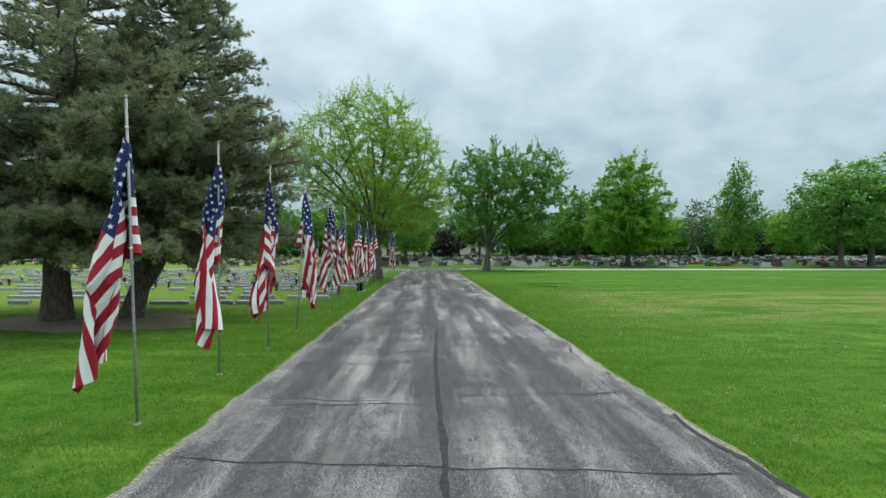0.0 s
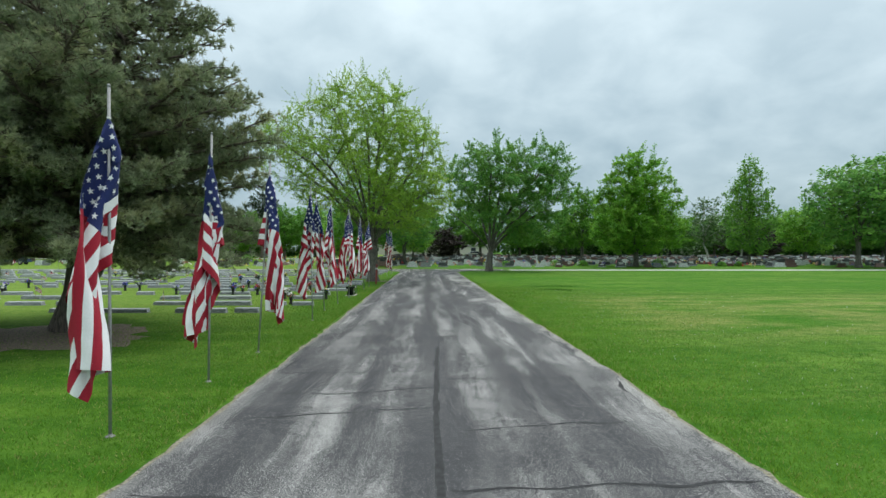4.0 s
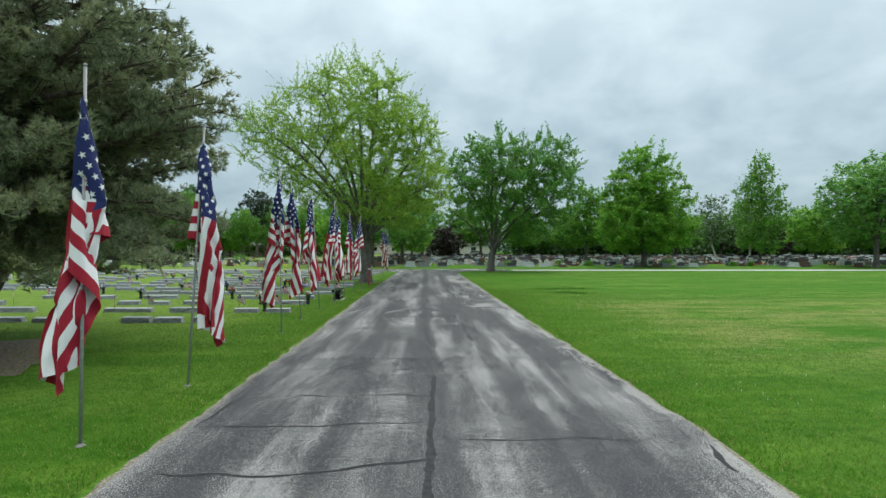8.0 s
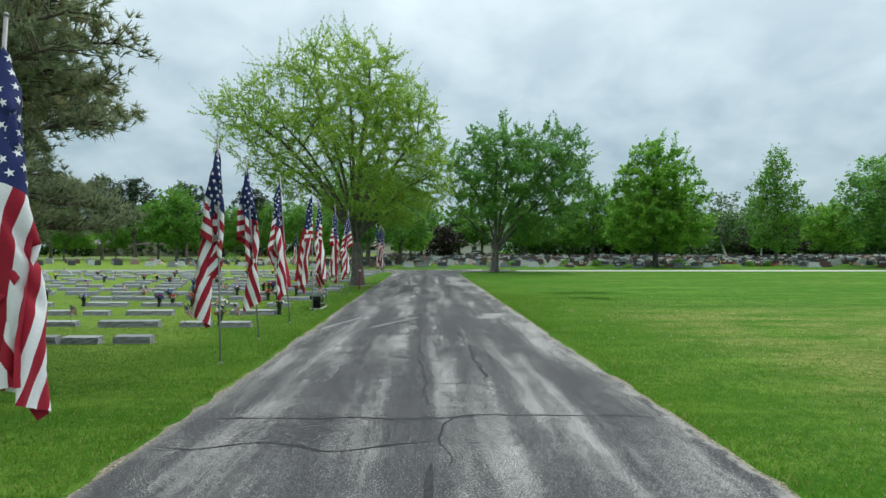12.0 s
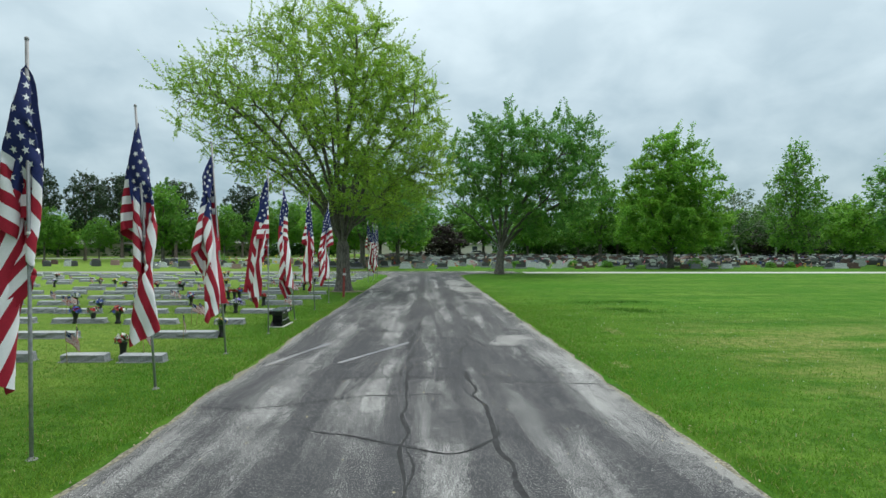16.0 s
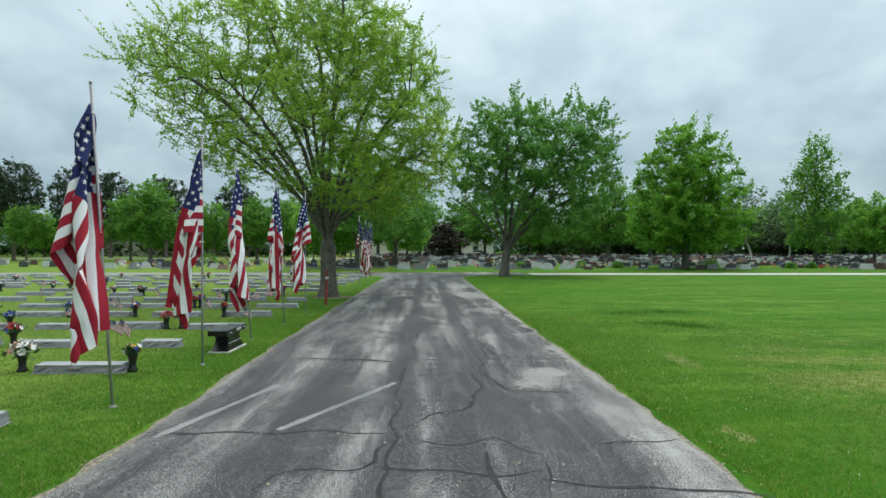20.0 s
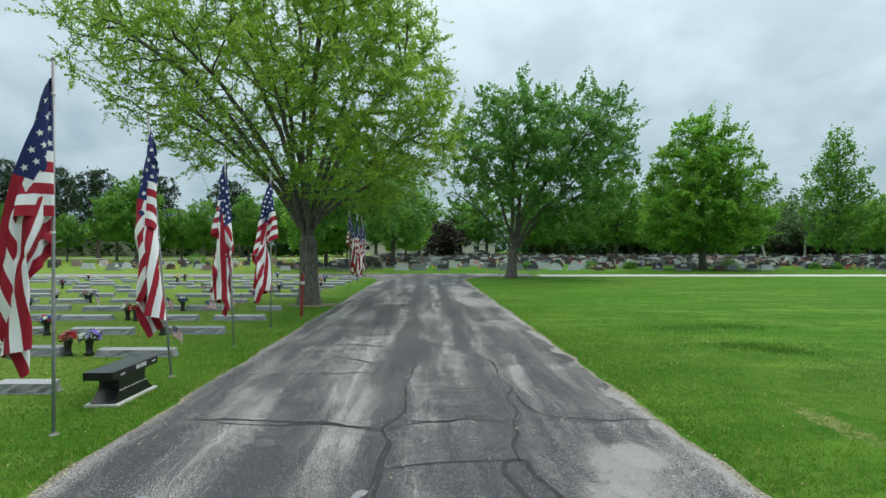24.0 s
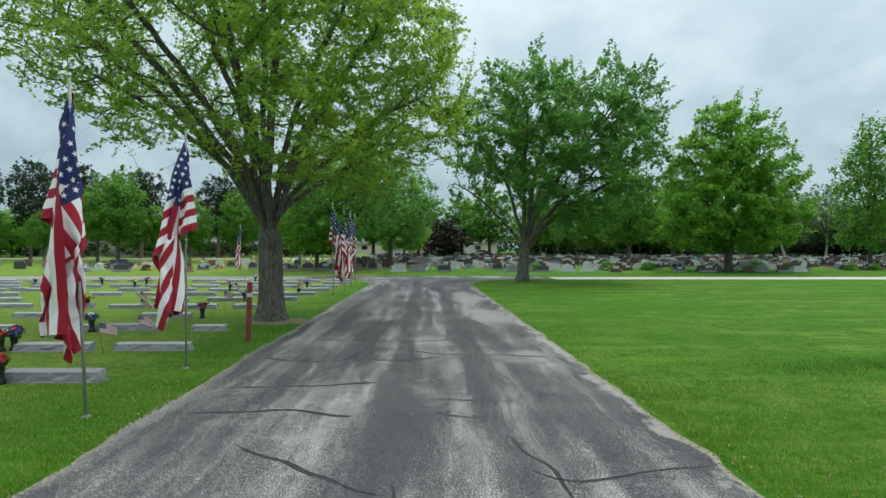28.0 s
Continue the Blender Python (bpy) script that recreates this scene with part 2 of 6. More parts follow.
def make_asphalt(name, lo, hi, stone, spots=()):
    m = Nodes(name)
    v = m.uv()
    sep = m.t.nodes.new("ShaderNodeSeparateXYZ")
    m.put(sep.inputs[0], v)
    u, w = sep.outputs[0], sep.outputs[1]
    streak = m.noise(m.stretch(v, (1.5, 0.14, 1.0)), 1.0, 4.0, 0.55)
    thread = m.noise(m.stretch(v, (7.0, 0.35, 1.0)), 1.0, 5.0, 0.65)
    patch = m.noise(m.stretch(v, (0.9, 0.40, 1.0)), 1.0, 7.0, 0.66, 0.4)
    bands = m.noise(m.stretch(v, (0.12, 1.1, 1.0)), 0.9, 4.0, 0.6)
    grit = m.noise(v, 95.0, 2.0, 0.8)
    grit2 = m.noise(v, 74.0, 3.0, 0.85)
    coarse = m.noise(v, 9.0, 5.0, 0.75)
    wear = m.math("ADD", m.math("MULTIPLY", streak, 0.50), m.math("ADD", m.math("MULTIPLY", patch, 0.26), m.math("MULTIPLY", thread, 0.16)))
    wear = m.math("ADD", wear, m.math("ADD", m.math("MULTIPLY", m.math("SUBTRACT", coarse, 0.5), 0.12), m.math("MULTIPLY", m.math("SUBTRACT", bands, 0.5), 0.14)))
    worn = m.ramp(wear, 0.35, 0.64)
    # darker sealer along the two long joints
    drift = m.math("MULTIPLY", m.math("SUBTRACT", m.noise(m.stretch(v, (0.0, 0.22, 1.0)), 1.0, 3.0, 0.5), 0.5), 0.5)
    for u0, half, deep in ((2.84, 0.30, 0.60), (4.12, 0.26, 0.5)):
        away = m.math("ABSOLUTE", m.math("ADD", m.math("SUBTRACT", u, u0), drift))
        worn = m.math("MULTIPLY", worn, m.ramp(m.math("ADD", away, m.math("MULTIPLY", m.math("SUBTRACT", coarse, 0.5), 0.25)), half * 0.35, half, 1.0 - deep, 1.0))
    c = m.mix(worn, (lo, lo * 1.03, lo * 1.13), (hi, hi * 1.0, hi * 1.0))
    speck = m.ramp(m.math("ADD", grit2, m.math("MULTIPLY", worn, 0.150)), 0.595, 0.660, 0.0, 0.9)
    c = m.mix(speck, c, (stone, stone * 0.995, stone * 0.97))
    c = m.mix(m.ramp(grit2, 0.43, 0.33, 0.0, 0.5), c, (0.040, 0.041, 0.045))
    # bleached, sealer-free margins
    ragged = m.math("MULTIPLY", m.noise(m.stretch(v, (1.2, 0.6, 1.0)), 1.6, 6.0, 0.7), 1.7)
    right = m.ramp(m.math("ADD", u, ragged), 6.70, 6.90, 0.0, 0.9)
    left = m.ramp(m.math("SUBTRACT", u, m.math("MULTIPLY", ragged, 0.35)), -0.16, -0.30, 0.0, 0.35)
    c = m.mix(m.math("MULTIPLY", m.math("MAXIMUM", right, left), m.ramp(coarse, 0.32, 0.5, 0.55, 1.0)), c, (0.30, 0.295, 0.28))
    # scuffed pale spots where the sealer is gone
    for u0, w0, ru, rw in spots:
        du = m.math("DIVIDE", m.math("SUBTRACT", u, u0), ru)
        dw = m.math("DIVIDE", m.math("SUBTRACT", w, w0), rw)
        far = m.math("ADD", m.math("ADD", m.math("MULTIPLY", du, du), m.math("MULTIPLY", dw, dw)), m.math("ADD", m.math("MULTIPLY", m.math("SUBTRACT", patch, 0.5), 5.0), m.math("MULTIPLY", m.math("SUBTRACT", coarse, 0.5), 3.0)))
        c = m.mix(m.math("MULTIPLY", m.ramp(far, 1.3, 0.3, 0.0, 0.8), m.ramp(coarse, 0.30, 0.5, 0.5, 1.0)), c, (0.30, 0.297, 0.285))
    c = m.mix(m.ramp(grit, 0.38, 0.30, 0.0, 0.5), c, (0.045, 0.045, 0.048))
    chips = m.noise(v, 44.0, 2.0, 0.75)
    c = m.mix(m.ramp(m.math("ADD", chips, m.math("MULTIPLY", worn, 0.08)), 0.645, 0.675, 0.0, 0.75), c, (0.55, 0.545, 0.53))
    m.bump(m.math("ADD", grit, grit2), 0.5, 0.012)
    return m.finish(c, 0.88, spec=0.3)


SPOTS = ((5.05, 27.2, 0.36, 0.75), (5.38, 27.65, 0.28, 0.36), (4.72, 26.85, 0.30, 0.30), (5.2, 37.2, 0.55, 0.8), (5.3, 43.5, 0.6, 2.2), (5.1, 50.5, 0.7, 3.0))
LAWN, ASPHALT = make_lawn(), make_asphalt("weathered_asphalt", 0.048, 0.066, 0.54, SPOTS)
TAR = plain("crack_sealant", (0.026, 0.027, 0.029), 0.9, spread=0.4, scale=12.0)
CHALK = make_asphalt("worn_white_paint", 0.20, 0.32, 0.40)
THATCH = plain("dead_grass_and_grit", (0.22, 0.20, 0.145), 0.95, spread=0.65, scale=28.0, bump=0.02)
CONCRETE = plain("pale_concrete", (0.50, 0.50, 0.47), 0.9, spread=0.15, scale=3.0)
LANE = plain("grey_lane", (0.24, 0.24, 0.23), 0.9, spread=0.2, scale=4.0)
SOIL = plain("bare_soil_and_needles", (0.21, 0.16, 0.12), 0.95, spread=0.6, scale=16.0, bump=0.03)
STEEL = plain("galvanised_steel", (0.33, 0.34, 0.35), 0.5, 0.4, spread=0.15, scale=25.0)
ALUM = plain("brushed_aluminium", (0.30, 0.30, 0.305), 0.55, 0.4, spread=0.08)
RED = plain("red_cotton", (0.34, 0.009, 0.028), 0.85, spread=0.12, scale=60.0)
WHITE = plain("white_cotton", (0.80, 0.80, 0.81), 0.85, spread=0.04, scale=60.0)
BLUE = plain("navy_cotton", (0.012, 0.022, 0.115), 0.85, spread=0.15, scale=60.0)
ROPE = plain("white_rope", (0.7, 0.7, 0.66), 0.9)
GREY = granite("grey_granite", (0.24, 0.25, 0.265))
ROCK = granite("rock_faced_granite", (0.29, 0.305, 0.325), 0.7, 0.25, 11.0, 0.9)
PALE = granite("pale_granite", (0.52, 0.54, 0.55))
DARK = granite("charcoal_granite", (0.055, 0.058, 0.062), 0.3)
ROSE = granite("rose_granite", (0.30, 0.19, 0.17))
BROWN = granite("mahogany_granite", (0.11, 0.058, 0.05), 0.35)
BLACK = granite("polished_black_granite", (0.012, 0.013, 0.014), 0.12, 0.0)
ETCH = plain("etched_stone", (0.5, 0.5, 0.5), 0.8)
POST = plain("red_painted_wood", (0.21, 0.035, 0.028), 0.7, spread=0.25, scale=10.0)
VASE = plain("black_metal_vase", (0.015, 0.016, 0.017), 0.4)
STEM = plain("green_stem", (0.05, 0.12, 0.03), 0.7)
STICK = plain("wooden_stick", (0.42, 0.32, 0.17), 0.8)
BARK = bark_material("grey_brown_bark", (0.060, 0.053, 0.045), (0.205, 0.188, 0.166))
PINE_BARK = bark_material("pine_bark", (0.070, 0.057, 0.047), (0.215, 0.172, 0.140))
BIRCH_BARK = bark_material("white_birch_bark", (0.35, 0.34, 0.31), (0.75, 0.74, 0.70))
LEAF_LIME = leaf_material("silver_maple_leaves", (0.235, 0.395, 0.064), (0.340, 0.535, 0.088), (0.50, 0.68, 0.094), 0.62)
LEAF_MID = leaf_material("maple_leaves", (0.100, 0.270, 0.066), (0.205, 0.43, 0.095), (0.29, 0.49, 0.09), 0.55)
LEAF_BRIGHT = leaf_material("sugar_maple_leaves", (0.125, 0.310, 0.043), (0.255, 0.520, 0.070), (0.37, 0.60, 0.085), 0.55)
LEAF_DEEP = leaf_material("oak_leaves", (0.095, 0.255, 0.045), (0.200, 0.425, 0.068), (0.26, 0.47, 0.066), 0.5)
LEAF_GREY = leaf_material("birch_leaves", (0.080, 0.16, 0.060), (0.14, 0.25, 0.09), (0.17, 0.28, 0.10), 0.35)
LEAF_WINE = leaf_material("purple_leaves", (0.028, 0.024, 0.020), (0.056, 0.044, 0.036), (0.06, 0.055, 0.036), 0.25)
NEEDLE = leaf_material("pine_needles", (0.165, 0.215, 0.128), (0.345, 0.395, 0.228), (0.46, 0.45, 0.23), 0.42)
PINE_FAR = leaf_material("far_pine_needles", (0.030, 0.060, 0.030), (0.060, 0.105, 0.050), (0.075, 0.12, 0.055), 0.25)
BLADE = leaf_material("grass_blades", (0.066, 0.185, 0.012), (0.165, 0.335, 0.030), (0.23, 0.37, 0.050), 0.45, (0.34, 0.34, 0.12))
RANK = leaf_material("rank_grass_blades", (0.034, 0.115, 0.009), (0.070, 0.190, 0.016), (0.10, 0.23, 0.02), 0.3)
# Far leaves, with the shade under the canopies put into their dark tones.
WOODS = leaf_material("distant_woods_in_shade", (0.022, 0.068, 0.014), (0.055, 0.145, 0.024), (0.075, 0.17, 0.026), 0.3)
SIDING = plain("beige_siding", (0.52, 0.48, 0.43), 0.8, spread=0.06, scale=1.2)
ROOFING = plain("grey_shingle", (0.16, 0.155, 0.15), 0.9)
GLASS = plain("dark_window_glass", (0.02, 0.025, 0.03), 0.08)
PETALS = {
    "red": plain("red_petals", (0.45, 0.02, 0.03), 0.7), "white": plain("white_petals", (0.8, 0.8, 0.78), 0.7),
    "yellow": plain("yellow_petals", (0.75, 0.55, 0.03), 0.7), "pink": plain("pink_petals", (0.75, 0.20, 0.28), 0.7),
    "blue": plain("blue_petals", (0.06, 0.10, 0.42), 0.7), "purple": plain("purple_petals", (0.25, 0.18, 0.55), 0.7),
    "peach": plain("peach_petals", (0.78, 0.45, 0.33), 0.7)}


# ---- mesh helpers ----
def fast_mesh(name, verts, faces, mats, index=None, smooth=False, uv=None):
    """A mesh from arrays: verts (n, 3), faces (m, 3 or 4)."""
    verts, faces = np.asarray(verts, dtype=np.float32), np.asarray(faces, dtype=np.int32)
    me = bpy.data.meshes.new(name)
    n, k = faces.shape
    me.vertices.add(len(verts))
    me.vertices.foreach_set("co", verts.ravel())
    me.loops.add(n * k)
    me.loops.foreach_set("vertex_index", faces.ravel())
    me.polygons.add(n)
    me.polygons.foreach_set("loop_start", np.arange(0, n * k, k, dtype=np.int32))
    for m in mats if isinstance(mats, (list, tuple)) else [mats]:
        me.materials.append(m)
    if index is not None:
        me.polygons.foreach_set("material_index", np.asarray(index, dtype=np.int32))
    me.polygons.foreach_set("use_smooth", np.full(n, smooth))
    if uv is not None:
        layer = me.uv_layers.new(name="metres")
        layer.data.foreach_set("uv", np.asarray(uv, dtype=np.float32)[faces.ravel()].ravel())
    me.update(calc_edges=True)
    return me


def bm_mesh(name, bm, mat, smooth=False):
    me = bpy.data.meshes.new(name)
    bm.to_mesh(me)
    bm.free()
    for m in mat if isinstance(mat, (list, tuple)) else [mat]:
        me.materials.append(m)
    if smooth:
        me.polygons.foreach_set("use_smooth", np.full(len(me.polygons), True))
    return me


def part(name, me, parent, label="", m=None):
    """Links a mesh as ONE object under a thing or a part."""
    ob = new(name, me)
    ob.parent = parent
    if m is not None:
        ob.matrix_local = m
    if label:
        ob["label"] = label
    return ob


def box_bm(sx, sy, sz, bevel=0.0, at=(0, 0, 0), segments=1):
    """A box that stands on at."""
    bm = bmesh.new()
    bmesh.ops.create_cube(bm, size=1.0)
    bmesh.ops.scale(bm, vec=(sx, sy, sz), verts=bm.verts)
    if bevel:
        bmesh.ops.bevel(bm, geom=bm.edges[:], offset=bevel, segments=segments, affect="EDGES", profile=0.6)
    bmesh.ops.translate(bm, vec=(at[0], at[1], at[2] + sz / 2), verts=bm.verts)
    return bm


class Sheaf:
    """Gathers quads of many tubes and leaves into one array."""

    def __init__(self):
        self.v, self.f, self.n = [], [], 0

    def add(self, v, f):
        self.v.append(np.asarray(v, dtype=np.float32))
        self.f.append(np.asarray(f, dtype=np.int32) + self.n)
        self.n += len(v)

    def tube(self, pts, radii, sides=6):
        pts = np.asarray(pts, dtype=float)
        d = np.gradient(pts, axis=0)
        d /= np.linalg.norm(d, axis=1)[:, None] + 1e-9
        ref = np.array([0.31, 0.17, 0.93]) if abs(d[0][2]) < 0.8 else np.array([0.93, 0.31, 0.05])
        a = np.cross(d, ref)
        a /= np.linalg.norm(a, axis=1)[:, None] + 1e-9
        b = np.cross(d, a)
        ang = np.arange(sides) * 2 * np.pi / sides
        r = np.asarray(radii, dtype=float)[:, None, None]
        ring = pts[:, None, :] + r * (np.cos(ang)[None, :, None] * a[:, None, :] + np.sin(ang)[None, :, None] * b[:, None, :])
        m = len(pts)
        i, j = np.meshgrid(np.arange(m - 1), np.arange(sides), indexing="ij")
        k = (j + 1) % sides
        f = np.stack([i * sides + j, i * sides + k, (i + 1) * sides + k, (i + 1) * sides + j], axis=-1).reshape(-1, 4)
        self.add(ring.reshape(-1, 3), f)

    def mesh(self, name, mat, smooth=True):
        return fast_mesh(name, np.concatenate(self.v), np.concatenate(self.f), mat, smooth=smooth)


def bezier(a, b, c, n):
    t = np.linspace(0, 1, n)[:, None]
    return (1 - t) ** 2 * a + 2 * t * (1 - t) * b + t * t * c


def leaf_quads(rng, where, size, up=1.1, slim=0.62):
    """One folded rhombus leaf at each place."""
    n = len(where)
    axis = rng.normal(size=(n, 3))
    axis[:, 2] *= 0.6
    axis /= np.linalg.norm(axis, axis=1)[:, None] + 1e-9
    nor = rng.normal(size=(n, 3))
    nor[:, 2] = np.abs(nor[:, 2]) + up
    side = np.cross(axis, nor)
    side /= np.linalg.norm(side, axis=1)[:, None] + 1e-9
    s = (size * rng.uniform(0.65, 1.25, n))[:, None]
    tip, half = axis * s, side * s * slim * 0.5
    v = np.stack([where - tip * 0.5, where + half, where + tip * 0.5, where - half], axis=1).reshape(-1, 3)
    f = np.arange(n * 4).reshape(n, 4)
    return v, f


def colony(seed, fork, env, trunk_r, mains, points, step, kill, per, leaf, wood, green, lean=(0.0, 0.0), thin=None, bough=4, blur=0.16, shoot=0.5, up=0.22, shell=0.55, sides=10, pipe=0.47, twig=0.0, clump=0.0, flat=0.7, lush=0.55):
    """A tree grown limb by limb towards free air. env: (height, west reach, east reach, depth) of the crown; mains: ends of the main limbs."""
    rng = np.random.default_rng(seed)
    ez, ew, ee, ed = np.array(env, dtype=float).T
    # points of free air inside the crown
    zs = np.linspace(ez[0], ez[-1], 80)
    area = np.maximum((np.interp(zs, ez, ee) - np.interp(zs, ez, ew)) * np.interp(zs, ez, ed), 0.01)
    z = rng.choice(zs, points, p=area / area.sum()) + rng.normal(0, 0.08, points)
    ang, rad = rng.uniform(0, 2 * np.pi, points), rng.uniform(0, 1, points) ** shell
    w, e, d = np.interp(z, ez, ew), np.interp(z, ez, ee), np.interp(z, ez, ed)
    air = np.stack([(w + e) / 2 + (e - w) / 2 * np.cos(ang) * rad, d * np.sin(ang) * rad, z], axis=1)
    if clump:
        keep = np.array([noise.noise((q[0] * 0.50 + seed, q[1] * 0.50, q[2] * 0.62)) for q in air]) > clump - 0.3
        air = air[keep]
    # bole and main limbs
    top = np.array([lean[0], lean[1], fork])
    P, par = [np.zeros(3)], [-1]
    bole = bezier(np.zeros(3), np.array([lean[0] * 0.3, lean[1] * 0.3, fork * 0.55]), top, max(4, int(fork / step) + 2))
    for q in bole[1:]:
        P.append(q)
        par.append(len(P) - 2)
    trunk_top = len(P) - 1
    for k, m in enumerate(mains):
        m = np.array(m, dtype=float)
        last = trunk_top - (k % 3 if trunk_top > 5 else 0)
        a0 = P[last]
        mid = a0 * 0.45 + m * 0.55 + np.array([-0.30 * (m[0] - a0[0]), -0.30 * (m[1] - a0[1]), 0.0])
        way = bezier(a0, mid, m, max(5, int(np.linalg.norm(m - a0) / step)))
        way[1:] += np.cumsum(rng.normal(0, 0.10 * step, (len(way) - 1, 3)), axis=0)
        for q in way[1:]:
            P.append(q)
            par.append(last)
            last = len(P) - 1
    P, par = np.array(P), list(par)
    gap = np.full(len(air), 1e9)
    near = np.zeros(len(air), dtype=int)
    live = np.ones(len(air), dtype=bool)
    idle = np.zeros(len(air), dtype=int)
    start = trunk_top
    for turn in range(120):
        before = gap.copy()
        for lo in range(start, len(P), 256):
            dd = np.linalg.norm(air[:, None, :] - P[None, lo:lo + 256, :], axis=2)
            k = dd.argmin(axis=1)
            m = dd[np.arange(len(air)), k]
            better = m < gap
            gap[better], near[better] = m[better], k[better] + lo
        idle = np.where(gap < before - 1e-6, 0, idle + 1)
        live &= (gap > kill) & ((idle < 4) | (turn < 12))
        if not live.any():
            break
        who = near[live]
        aim = air[live] - P[who]
        aim /= np.linalg.norm(aim, axis=1)[:, None] + 1e-9
        total = np.zeros_like(P)
        np.add.at(total, who, aim)
        grow = np.unique(who)
        way = total[grow]
        way /= np.linalg.norm(way, axis=1)[:, None] + 1e-9
        out = P[grow] - np.array([lean[0], lean[1], fork])
        out /= np.linalg.norm(out, axis=1)[:, None] + 1e-9
        way = way + out * 0.25 + np.array([0, 0, up]) + rng.normal(0, 0.20, way.shape)
        way /= np.linalg.norm(way, axis=1)[:, None]
        fresh = P[grow] + way * step
        w, e, d = np.interp(fresh[:, 2], ez, ew), np.interp(fresh[:, 2], ez, ee), np.interp(fresh[:, 2], ez, ed)
        inside = ((fresh[:, 0] - (w + e) / 2) / ((e - w) / 2 + 0.3)) ** 2 + (fresh[:, 1] / (d + 0.3)) ** 2 < 1.15
        inside = (inside | (fresh[:, 2] < ez[0] + 0.5)) & (fresh[:, 2] < ez[-1] + 0.4)
        fresh, grow = fresh[inside], grow[inside]
        if not len(grow):
            break
        start = len(P)
        P = np.concatenate([P, fresh])
        par += list(grow)
        if len(P) > 22000:
            break
    n = len(P)
    par = np.array(par)
    kids = np.zeros(n, dtype=int)
    np.add.at(kids, par[1:], 1)
    tips = np.zeros(n)
    tips[kids == 0] = 1
    for i in range(n - 1, 0, -1):
        tips[par[i]] += tips[i]
    radius = trunk_r * (tips / tips[0]) ** pipe
    # tubes along unbroken runs, thickest child first
    wood_s = Sheaf()
    heir = {}
    for i in range(1, n):
        p = par[i]
        if p not in heir or tips[i] > tips[heir[p]]:
            heir[p] = i
    for i in range(n):
        if i and heir.get(par[i]) == i:
            continue
        run = [i] if i == 0 else [par[i], i]
        while run[-1] in heir:
            run.append(heir[run[-1]])
        if len(run) < 2:
            continue
        r = radius[run].copy()
        if i:
            r[0] = r[1] * 1.05
        else:
            h = P[run][:, 2]
            r = r * (1 + 0.55 * np.exp(-h * 2.6))
        if r[0] < twig:
            continue
        wood_s.tube(P[run], np.maximum(r, 0.004), sides if r[0] > 0.12 else 6 if r[0] > 0.05 else 4 if r[0] > 0.02 else 3)
    # leaves round the young wood, and short shoots beyond it
    young = np.where((tips <= bough) & (np.arange(n) > trunk_top))[0]
    ends = young[kids[young] == 0]
    if thin:
        young = np.repeat(young, np.floor(np.array([thin(P[i]) for i in young]) + rng.random(len(young))).astype(int))
    places = []
    a, c = P[young], P[par[young]]
    u = rng.random((len(young), per, 1))
    places.append((a[:, None] * u + c[:, None] * (1 - u) + rng.normal(0, blur, (len(young), per, 3)) * np.array([1, 1, flat])).reshape(-1, 3))
    a = P[ends]
    d = a - P[par[ends]]
    d /= np.linalg.norm(d, axis=1)[:, None] + 1e-9
    for _ in range(3):
        g = d + np.array([0, 0, 0.40]) + rng.normal(0, 0.32, d.shape)
        g *= (shoot * rng.uniform(0.5, 1.5, len(d)))[:, None]
        if twig < 0.004:
            for s0, s1 in zip(a, a + g):
                wood_s.tube(np.stack([s0, s1]), (0.007, 0.003), 3)
        m = max(3, int(per * lush))
        u = rng.uniform(0.1, 1.1, (len(d), m, 1))
        places.append((a[:, None] + g[:, None] * u + rng.normal(0, blur * 0.55, (len(d), m, 3)) * (1.25 - u)).reshape(-1, 3))
    v, f = leaf_quads(rng, np.concatenate(places), leaf, 1.9)
    return wood_s.mesh("trunk", wood), fast_mesh("crown", v, f, green)


def tree(name, meshes, label, group=""):
    root = new(name)
    part("trunk", meshes[0], root)
    part("crown", meshes[1], root)
    return tagged(root, label, "tree", group)


